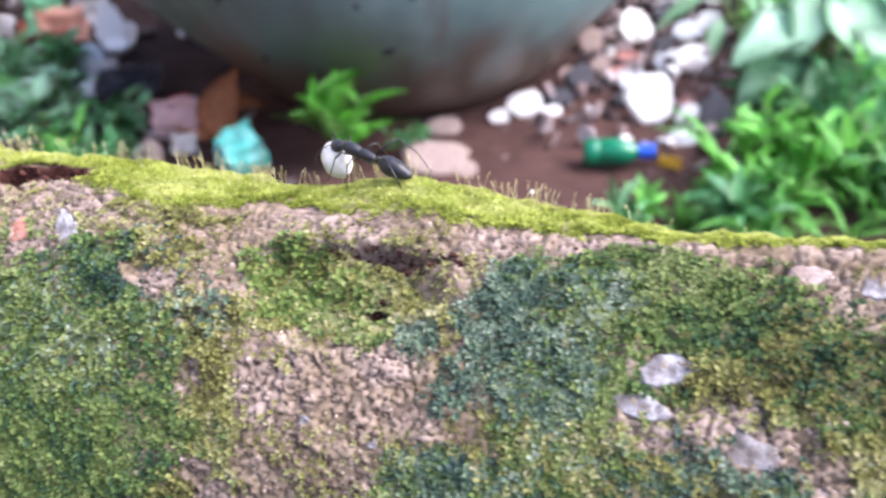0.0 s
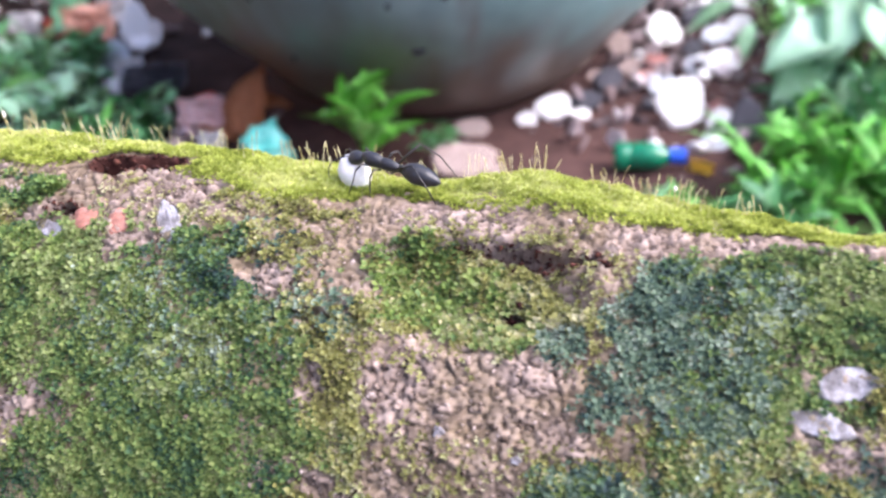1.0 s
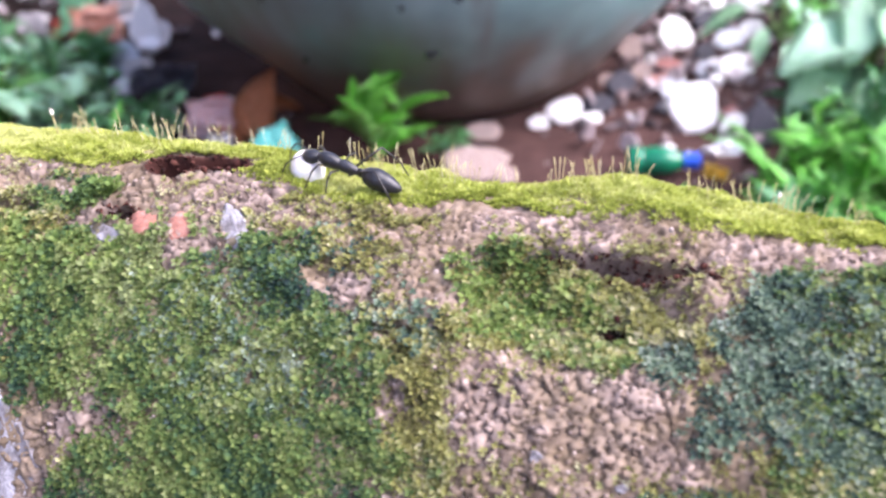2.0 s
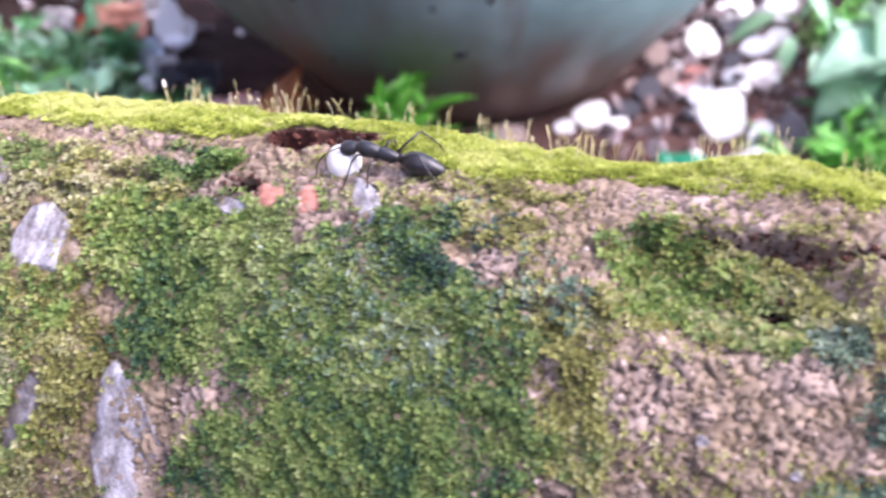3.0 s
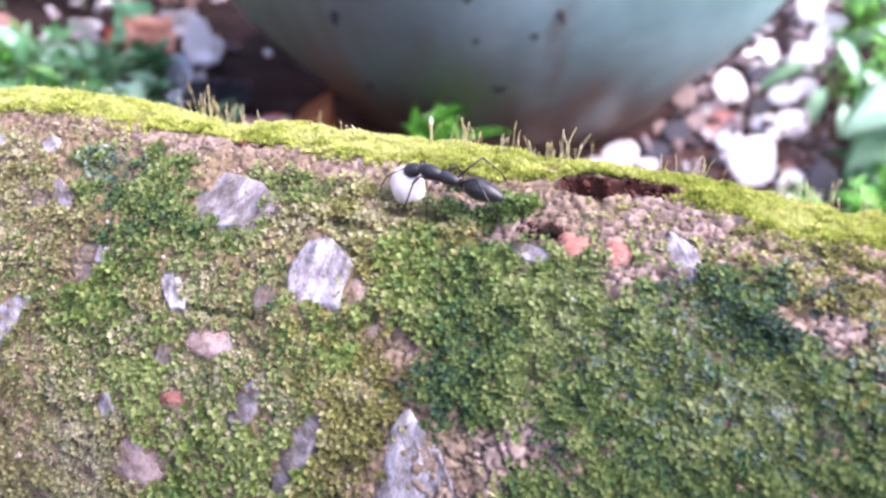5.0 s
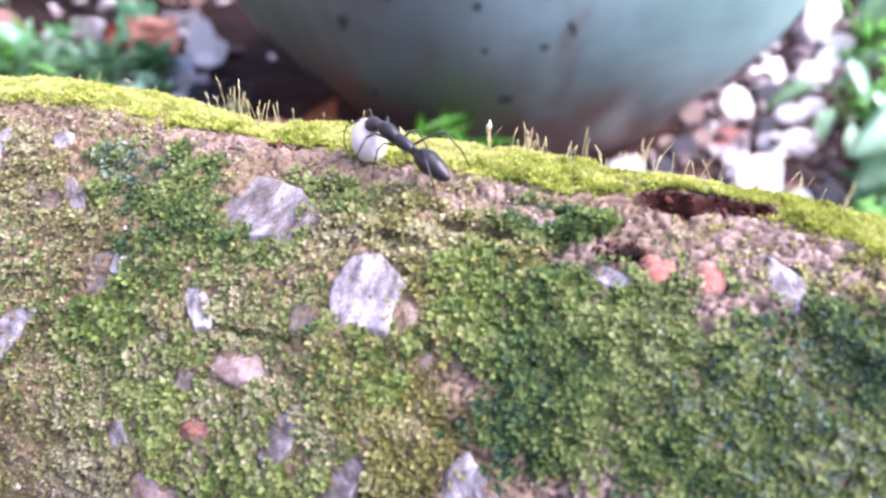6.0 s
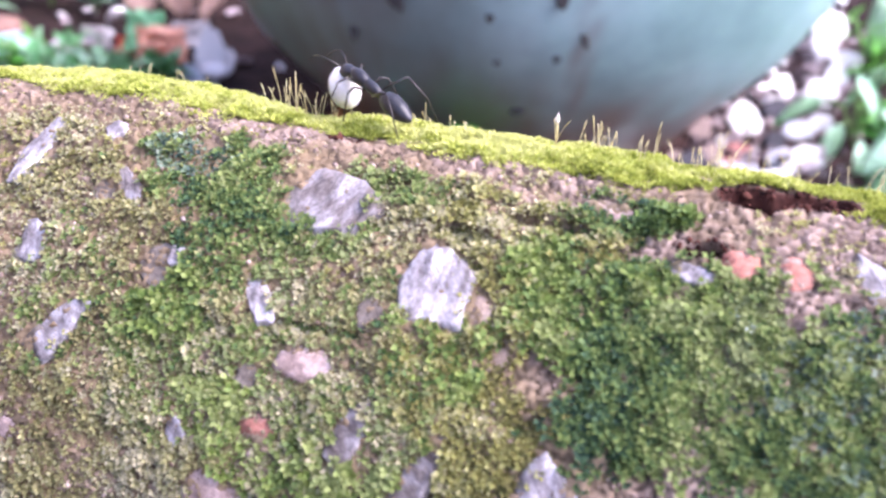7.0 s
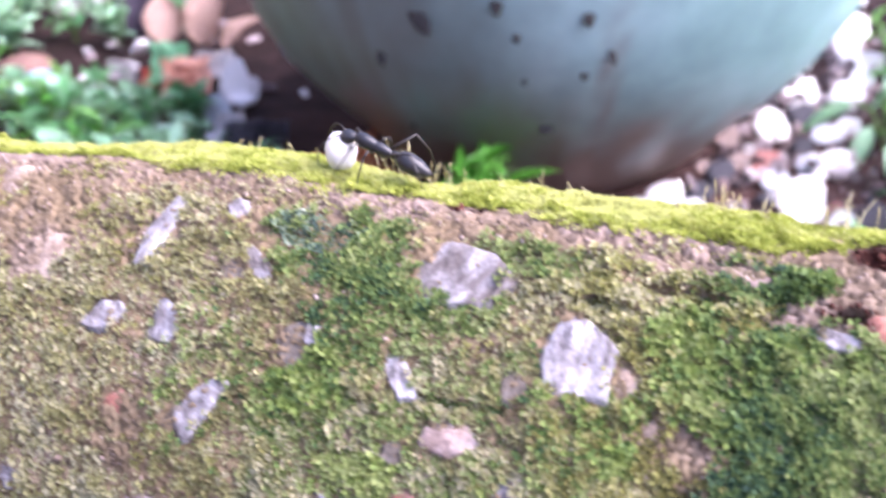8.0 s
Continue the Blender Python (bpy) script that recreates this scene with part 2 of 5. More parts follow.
def speckle(x, y, seed=0):
    """Smooth random values from 0 to 1 over a plane, one knot a unit."""
    x, y = np.asarray(x, float), np.asarray(y, float)
    xi, yi = np.floor(x).astype(np.int64), np.floor(y).astype(np.int64)
    fx, fy = x - xi, y - yi
    fx, fy = fx * fx * (3 - 2 * fx), fy * fy * (3 - 2 * fy)

    def knot(a, b):
        n = (a * 374761393 + b * 668265263 + seed * 974711) & 0xFFFFFFFF
        n = ((n ^ (n >> 13)) * 1274126177) & 0xFFFFFFFF
        return ((n ^ (n >> 16)) & 0xFFFF) / 65535.0

    top = knot(xi, yi) * (1 - fx) + knot(xi + 1, yi) * fx
    low = knot(xi, yi + 1) * (1 - fx) + knot(xi + 1, yi + 1) * fx
    return top * (1 - fy) + low * fy


def layers(x, y, seed=0, octaves=4):
    out, amp, total = 0.0, 1.0, 0.0
    for k in range(octaves):
        out = out + amp * speckle(x * 2**k, y * 2**k, seed + 17 * k)
        total += amp
        amp *= 0.5
    return out / total


def tube(path, radii, sides=6):
    """Vertices and quads of a tube along a path of points."""
    path = [Vector(p) for p in path]
    verts, faces = [], []
    for i, p in enumerate(path):
        d = (path[min(i + 1, len(path) - 1)] - path[max(i - 1, 0)]).normalized()
        a = d.orthogonal().normalized() if i == 0 else (a - d * a.dot(d)).normalized()
        b = d.cross(a)
        for k in range(sides):
            t = 2 * math.pi * k / sides
            verts.append(p + (a * math.cos(t) + b * math.sin(t)) * radii[i])
    for i in range(len(path) - 1):
        for k in range(sides):
            k2 = (k + 1) % sides
            faces.append((i * sides + k, i * sides + k2, (i + 1) * sides + k2, (i + 1) * sides + k))
    return verts, faces


def tube_mesh(name, path, radii, material, sides=6):
    v, f = tube(path, radii, sides)
    bm = bmesh.new()
    vs = [bm.verts.new(p) for p in v]
    for q in f:
        bm.faces.new([vs[i] for i in q])
    bm.faces.new(vs[:sides][::-1])
    bm.faces.new(vs[-sides:])
    return from_bm(name, bm, material)


def lathe_bm(profile, sides=48):
    """A turned solid from (radius, height) pairs."""
    bm = bmesh.new()
    rings = []
    for r, z in profile:
        rings.append([bm.verts.new((r * math.cos(2 * math.pi * k / sides), r * math.sin(2 * math.pi * k / sides), z)) for k in range(sides)])
    for a, b in zip(rings, rings[1:]):
        for k in range(sides):
            bm.faces.new((a[k], a[(k + 1) % sides], b[(k + 1) % sides], b[k]))
    bm.faces.new(rings[0][::-1])
    bm.faces.new(rings[-1])
    return bm


# ---- the wall ----
WALL_O = np.array([0.0, 0.1111, 0.4639])
WALL_U = np.array([0.9553, -0.2956, 0.0])
WALL_W = np.array([0.2956, 0.9553, 0.0])
# swell and dip of the crest, one value every 2 cm along the wall from u = -0.25
CREST = [-4.2, -3.4, -3.0, -0.8, 0.3, -1.1, -1.3, -0.7, 0.1, 0.1, -1.4, -1.6, 1.2, -2.2, 0.0, 2.9, 0.1]


def smooth(a, b, x):
    s = np.clip((x - a) / (b - a), 0, 1)
    return s * s * (3 - 2 * s)


def wall_point(u, v):
    """The rounded wall: u metres along it, v metres down its face from the foot of the crest (minus: up and over)."""
    u, v = np.broadcast_arrays(np.asarray(u, float), np.asarray(v, float))
    r = 0.0165 - 0.0095 * smooth(0.008, 0.030, u) + 0.0012 * np.sin(u * 95 + 0.6) + 0.0008 * np.sin(u * 230)
    low, top = math.radians(19), math.radians(-78)
    k = math.radians(933)
    dn = np.clip(v, 0, 0.060)
    # down the face the slope steepens evenly, then the wall drops
    steps = 24
    w, z = np.zeros_like(u), np.zeros_like(u)
    for i in range(steps):
        a = low + k * dn * (i + 0.5) / steps
        w -= np.cos(a) * dn / steps
        z -= np.sin(a) * dn / steps
    rest = np.clip(v - 0.060, 0, None)
    w -= math.cos(radians(86)) * rest
    z -= math.sin(radians(86)) * rest
    up = np.clip(-v, 0, None)
    turn = np.minimum(up / r, low - top)
    w += r * (np.sin(low) - np.sin(low - turn))
    z += r * (np.cos(low - turn) - np.cos(low))
    rest = up - turn * r
    w += math.cos(top) * rest
    z += math.sin(top) * rest
    n = (-0.039 * u - 0.175 * u * u + 0.487 * u * np.clip(v, -0.02, 0.06)) * np.where(np.abs(u) < 0.24, 1, 0.24 / np.maximum(np.abs(u), 1e-6)) - 0.00345
    w += -0.602 * n
    z += 0.799 * n
    for i, h in enumerate(CREST):
        z += 0.001 * h * np.exp(-(((u + 0.25 - 0.02 * i) / 0.014) ** 2)) * smooth(0.006, -0.009, v)
    return WALL_O + u[..., None] * WALL_U + w[..., None] * WALL_W + z[..., None] * np.array([0, 0, 1.0])


def wall_normal(u, v):
    e = 0.0004
    du = wall_point(u + e, v) - wall_point(u - e, v)
    dv = wall_point(u, v + e) - wall_point(u, v - e)
    n = np.cross(dv, du)
    return n / np.maximum(np.linalg.norm(n, axis=-1, keepdims=True), 1e-12)


def spot(u, v, cu, cv, ru, rv, turn=0.0):
    """Distance from a spot's middle, 1 at its edge."""
    c, s = math.cos(radians(turn)), math.sin(radians(turn))
    a, b = u - cu, v - cv
    return np.sqrt(((a * c + b * s) / ru) ** 2 + ((b * c - a * s) / rv) ** 2)


# pits in the crest and face: u, v, half length, half height, depth
PITS = [
    (-0.0803, -0.0030, 0.0038, 0.0020, 0.0055), (-0.0745, -0.0048, 0.0043, 0.0022, 0.0052),
    (-0.1350, -0.0025, 0.0022, 0.0007, 0.0016), (-0.0850, 0.0068, 0.0026, 0.0010, 0.0022),
]
HOLLOWS = [
    (-0.0190, 0.0115, 0.0160, 0.0085, 0.0032), (-0.0125, 0.0050, 0.0095, 0.0011, 0.0018), (-0.0135, 0.0135, 0.0024, 0.0017, 0.0016),
    (-0.1040, 0.0072, 0.0070, 0.0015, 0.0018), (-0.1125, 0.0112, 0.0050, 0.0013, 0.0011), (-0.0845, 0.0062, 0.0022, 0.0010, 0.0016),
    (0.0390, 0.0010, 0.0050, 0.0008, 0.0012), (-0.1290, 0.0270, 0.0060, 0.0008, 0.0012), (-0.0400, 0.0180, 0.0040, 0.0008, 0.0010),
]
# soil colour fills these; in HOLLOWS[1] it paints the shade under the lip
WELLS = PITS + HOLLOWS[1:3] + HOLLOWS[5:6]


def ragged(u, v, seed=5):
    return (layers(u * 150, v * 150, seed, 3) - 0.5) * 0.9


def grains(u, v, step, seed):
    """Broken cells of about one step: distance to the gap between cells, and a random tone for each cell."""
    x, y = u / step, v / step
    xi, yi = np.floor(x).astype(np.int64), np.floor(y).astype(np.int64)
    near, far, tone = np.full(x.shape, 9.0), np.full(x.shape, 9.0), np.zeros(x.shape)
    for dx in (-1, 0, 1):
        for dy in (-1, 0, 1):
            cx, cy = xi + dx, yi + dy
            n = (cx * 374761393 + cy * 668265263 + seed * 974711) & 0xFFFFFFFF
            n = ((n ^ (n >> 13)) * 1274126177) & 0xFFFFFFFF
            n = n ^ (n >> 16)
            d = np.hypot(cx + (n & 255) / 255.0 - x, cy + ((n >> 8) & 255) / 255.0 - y)
            first = d < near
            far = np.where(first, near, np.minimum(far, d))
            tone = np.where(first, ((n >> 16) & 255) / 255.0, tone)
            near = np.minimum(near, d)
    return far - near, tone


def crumble(u, v):
    """Raised lumps of the weathered mortar with cracks between them, and their tone."""
    wx, wy = 0.0007 * (layers(u * 700, v * 700, 71, 2) - 0.5), 0.0007 * (layers(u * 700, v * 700, 72, 2) - 0.5)
    gap, tone = grains(u * 0.9 + wx, v * 1.3 + wy, 0.00120, 6)
    gap2, tone2 = grains(u + wx, v + wy, 0.0034, 7)
    lump = smooth(0.0, 0.17, gap) * (0.55 + 0.45 * tone) + 0.8 * smooth(0.0, 0.12, gap2) * (0.4 + 0.6 * tone2)
    return lump, np.clip(0.25 + 0.55 * tone + 0.5 * (tone2 - 0.5), 0, 1) * smooth(0.01, 0.16, gap) * (0.35 + 0.65 * smooth(0.0, 0.09, gap2))


def relief(u, v):
    d = 0.0022 * (layers(u * 60, v * 60, 1, 3) - 0.5) + 0.0011 * (layers(u * 330, v * 330, 2, 3) - 0.5) * smooth(-0.004, 0.002, v)
    d = d + 0.00050 * (layers(u * 1100, v * 1100, 3, 3) - 0.5)
    d = d + 0.00095 * (crumble(u, v)[0] - 0.9) * smooth(-0.006, 0.0, v) * (1 - smooth(0.074, 0.080, v))
    d = d + 0.0008 * (layers(u * 260, v * 260, 9, 2) - 0.5) * smooth(0.0, -0.004, v)
    for cu, cv, ru, rv, deep in PITS + HOLLOWS:
        s = spot(u, v, cu, cv, ru, rv) + ragged(u, v) * (1.1 if deep > 0.005 else 0.5)
        d = d - deep * (1 - smooth(0.55, 1.05, s))
    return d


def soil_shade_mask(u, v):
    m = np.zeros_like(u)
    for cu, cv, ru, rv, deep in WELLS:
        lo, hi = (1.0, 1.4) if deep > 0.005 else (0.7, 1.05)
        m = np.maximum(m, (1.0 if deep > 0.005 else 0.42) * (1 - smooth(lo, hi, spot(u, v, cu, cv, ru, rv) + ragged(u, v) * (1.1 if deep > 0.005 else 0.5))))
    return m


# moss beds: kind, u, v, half length, half height, turn, how thick it grows
BEDS = [
    ("deep", -0.0745, 0.0235, 0.0230, 0.0150, 0, 1.0), ("deep", -0.0860, 0.0125, 0.0140, 0.0052, 0, 1.0), ("deep", -0.0570, 0.0375, 0.0220, 0.0130, 0, 1.0),
    ("deep", -0.0600, 0.0130, 0.0080, 0.0070, 0, 1.0), ("deep", -0.0570, 0.0170, 0.0070, 0.0070, 0, 1.0), ("deep", -0.0460, 0.0270, 0.0080, 0.0070, 0, 0.9), ("deep", -0.0650, 0.0500, 0.0260, 0.0110, 0, 1.0), ("deep", -0.0520, 0.0210, 0.0085, 0.0080, 0, 0.95), ("deep", -0.0470, 0.0300, 0.0100, 0.0080, 0, 0.95),
    ("deep", -0.0920, 0.0190, 0.0090, 0.0080, 0, 1.0), ("deep", -0.0900, 0.0300, 0.0070, 0.0070, 0, 0.9), ("olive", -0.0420, 0.0190, 0.0050, 0.0060, 0, 0.35), ("olive", -0.0640, 0.0055, 0.0060, 0.0022, 0, 0.7),
    ("blue", -0.0365, 0.0165, 0.0030, 0.0035, 0, 0.25), ("olive", -0.0480, 0.0090, 0.0060, 0.0040, 0, 0.4), ("olive", -0.0965, 0.0055, 0.0060, 0.0040, 0, 0.6), ("olive", -0.0500, 0.0015, 0.0120, 0.0016, 0, 0.5),
    ("blue", 0.0045, 0.0130, 0.0055, 0.0100, 0, 0.9), ("blue", 0.0100, 0.0105, 0.0120, 0.0080, 8, 0.5), ("deep", 0.0220, 0.0085, 0.0200, 0.0085, 8, 1.0), ("blue", -0.0060, 0.0170, 0.0036, 0.0030, 0, 0.9),
    ("blue", 0.0120, 0.0190, 0.0110, 0.0070, 0, 0.7), ("deep", 0.0180, 0.0190, 0.0130, 0.0070, 0, 0.8), ("blue", 0.0000, 0.0220, 0.0050, 0.0060, 0, 0.6),
    ("olive", 0.0400, 0.0150, 0.0160, 0.0085, 0, 1.0), ("olive", 0.0220, 0.0320, 0.0220, 0.0080, 0, 0.9), ("olive", 0.0600, 0.0220, 0.0200, 0.0150, 0, 0.9),
    ("olive", -0.0330, 0.0290, 0.0050, 0.0110, -8, 0.9), ("olive", -0.0185, 0.0112, 0.0140, 0.0068, 0, 0.97), ("bright", -0.0270, 0.0110, 0.0070, 0.0058, 0, 0.5), ("bright", -0.0190, 0.0090, 0.0050, 0.0040, 0, 0.35), ("deep", -0.0230, 0.0110, 0.0110, 0.0065, 0, 0.35),
    ("deep", -0.0010, 0.0385, 0.0080, 0.0050, 0, 0.9), ("olive", -0.0380, 0.0460, 0.0060, 0.0080, 0, 0.8), ("olive", 0.0450, 0.0400, 0.0250, 0.0100, 0, 0.8),
    ("bright", -0.1020, 0.0140, 0.0050, 0.0046, 0, 0.8), ("bright", -0.0980, 0.0190, 0.0070, 0.0070, 0, 0.45), ("bright", -0.0900, 0.0130, 0.0080, 0.0040, 0, 0.35), ("bright", -0.0915, 0.0035, 0.0050, 0.0032, 0, 0.7), ("deep", -0.0935, 0.0045, 0.0075, 0.0042, 0, 0.85), ("bright", -0.1070, 0.0290, 0.0034, 0.0028, 0, 0.9),
    ("deep", -0.1490, 0.0105, 0.0125, 0.0072, 0, 0.9), ("blue", -0.1540, 0.0080, 0.0060, 0.0040, 0, 0.5), ("deep", -0.1340, 0.0150, 0.0100, 0.0058, 0, 0.85), ("deep", -0.1230, 0.0060, 0.0060, 0.0035, 0, 0.7),
    ("olive", -0.1320, 0.0290, 0.0260, 0.0120, 0, 0.8), ("olive", -0.1640, 0.0230, 0.0170, 0.0130, 0, 0.6), ("olive", -0.1450, 0.0420, 0.0300, 0.0140, 0, 0.8),
    ("bright", -0.1380, 0.0400, 0.0060, 0.0050, 0, 0.7), ("bright", -0.1480, 0.0280, 0.0060, 0.0050, 0, 0.7), ("olive", -0.1060, 0.0330, 0.0100, 0.0150, 0, 0.85),
    ("olive", -0.1060, 0.0120, 0.0080, 0.0070, 0, 0.6), ("olive", -0.1950, 0.0330, 0.0200, 0.0180, 0, 0.7), ("olive", -0.1790, 0.0065, 0.0070, 0.0035, 0, 0.5),
    ("deep", 0.0330, 0.0060, 0.0140, 0.0060, 8, 0.55), ("deep", 0.0500, 0.0150, 0.0160, 0.0100, 0, 0.5), ("deep", 0.0200, 0.0330, 0.0170, 0.0090, 0, 0.55), ("blue", 0.0050, 0.0380, 0.0100, 0.0080, 0, 0.6),
    ("blue", 0.0330, 0.0300, 0.0160, 0.0070, 0, 0.4), ("deep", 0.0450, 0.0350, 0.0200, 0.0090, 0, 0.4), ("blue", -0.0600, 0.0200, 0.0180, 0.0130, 0, 0.22),
    ("dry", -0.1650, 0.0560, 0.0400, 0.0140, 0, 0.85), ("dry", -0.1200, 0.0620, 0.0300, 0.0130, 0, 0.85), ("olive", -0.0970, 0.0085, 0.0060, 0.0050, 0, 0.8), ("olive", -0.1130, 0.0085, 0.0090, 0.0045, 0, 0.45),
    ("deep", -0.1290, 0.0270, 0.0120, 0.0100, 0, 0.22), ("deep", -0.1470, 0.0360, 0.0120, 0.0100, 0, 0.2), ("deep", -0.1150, 0.0380, 0.0100, 0.0100, 0, 0.25), ("deep", -0.1650, 0.0300, 0.0100, 0.0100, 0, 0.18),
    ("bright", -0.1250, 0.0480, 0.0120, 0.0080, 0, 0.35), ("bright", -0.1100, 0.0250, 0.0080, 0.0050, 0, 0.3),
    ("deep", -0.1420, 0.0200, 0.0160, 0.0075, 0, 0.6), ("olive", -0.1210, 0.0110, 0.0090, 0.0060, 0, 0.7), ("deep", -0.1290, 0.0090, 0.0040, 0.0060, 0, 0.75), ("olive", -0.1550, 0.0190, 0.0100, 0.0050, 0, 0.7),
    ("deep", -0.1300, 0.0350, 0.0150, 0.0060, 0, 0.4), ("deep", -0.1480, 0.0320, 0.0100, 0.0070, 0, 0.45), ("olive", -0.1750, 0.0150, 0.0080, 0.0050, 0, 0.6), ("olive", -0.1900, 0.0260, 0.0120, 0.0070, 0, 0.7),
    ("olive", -0.0280, 0.0155, 0.0060, 0.0040, 0, 0.8), ("deep", -0.0150, 0.0155, 0.0080, 0.0030, 0, 0.5), ("olive", -0.0070, 0.0125, 0.0040, 0.0040, 0, 0.7),
    ("bright", -0.1150, 0.0440, 0.0060, 0.0040, 0, 0.7), ("olive", -0.1900, 0.0100, 0.0080, 0.0040, 0, 0.4),
]

# past the pit the olive moss grows dry and pale
BEDS = [("dry" if bed[0] == "olive" and bed[1] < -0.119 else bed[0], *bed[1:]) for bed in BEDS]


def cover(u, v, kind):
    """How thickly moss of a kind grows at a place, from 0 to 1."""
    best = np.zeros_like(u)
    wob = (layers(u * 150, v * 150, 21, 4) - 0.5) * 1.4
    # the pale moss is broken by dry, nearly bare patches
    bare_spots = 0.62 + 0.38 * smooth(0.36, 0.58, layers(u * 170, v * 230, 27, 3))
    for k, cu, cv, ru, rv, turn, thick in BEDS:
        if k == kind:
            if kind == "dry":
                thick = thick * bare_spots
            best = np.maximum(best, thick * (1 - smooth(0.62, 1.15, spot(u, v, cu, cv, ru, rv, turn) + wob)))
    return best


us = np.concatenate([np.linspace(-1.6, -0.26, 20), np.linspace(-0.255, 0.115, 1121), np.linspace(0.12, 1.4, 20)])
vs = np.concatenate([[-0.60, -0.30, -0.12, -0.07], np.linspace(-0.05, -0.0235, 30), np.linspace(-0.023, 0.076, 300), [0.082, 0.10, 0.15, 0.30, 0.55]])
UU, VV = np.meshgrid(us, vs, indexing="ij")
skin = wall_point(UU, VV) + wall_normal(UU, VV) * relief(UU, VV)[..., None]
skin[..., 2] = np.maximum(skin[..., 2], -0.05)
wall_mesh = bare("wall", skin, grid_faces(len(us), len(vs))[:, ::-1], MORTAR)
dryness = smooth(-0.085, -0.110, UU) * (0.35 + 0.65 * smooth(0.35, 0.6, layers(UU * 90, VV * 90, 57, 3))) * smooth(-0.002, 0.006, VV) + 0.55 * smooth(0.45, 0.65, layers(UU * 110, VV * 110, 58, 3))
for name, values in (("tone", crumble(UU, VV)[1]), ("ochre", np.clip(dryness, 0, 0.9)), ("soil", soil_shade_mask(UU, VV)), ("algae", np.clip(sum(cover(UU, VV, k) for k in ("deep", "blue", "bright")) + 0.6 * cover(UU, VV, "olive") + 0.35 * cover(UU, VV, "dry"), 0, 1) * 0.75)):
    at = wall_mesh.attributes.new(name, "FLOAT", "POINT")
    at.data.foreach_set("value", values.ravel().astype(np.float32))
wall = tagged(new("wall_north", wall_mesh), "old low garden wall of crumbling pinkish mortar overgrown with moss", "wall", kind="structure")


def on_wall(u, v):
    """Places and normals on the finished skin of the wall."""
    u, v = np.atleast_1d(u).astype(float), np.atleast_1d(v).astype(float)
    n = wall_normal(u, v)
    return wall_point(u, v) + n * relief(u, v)[:, None], n


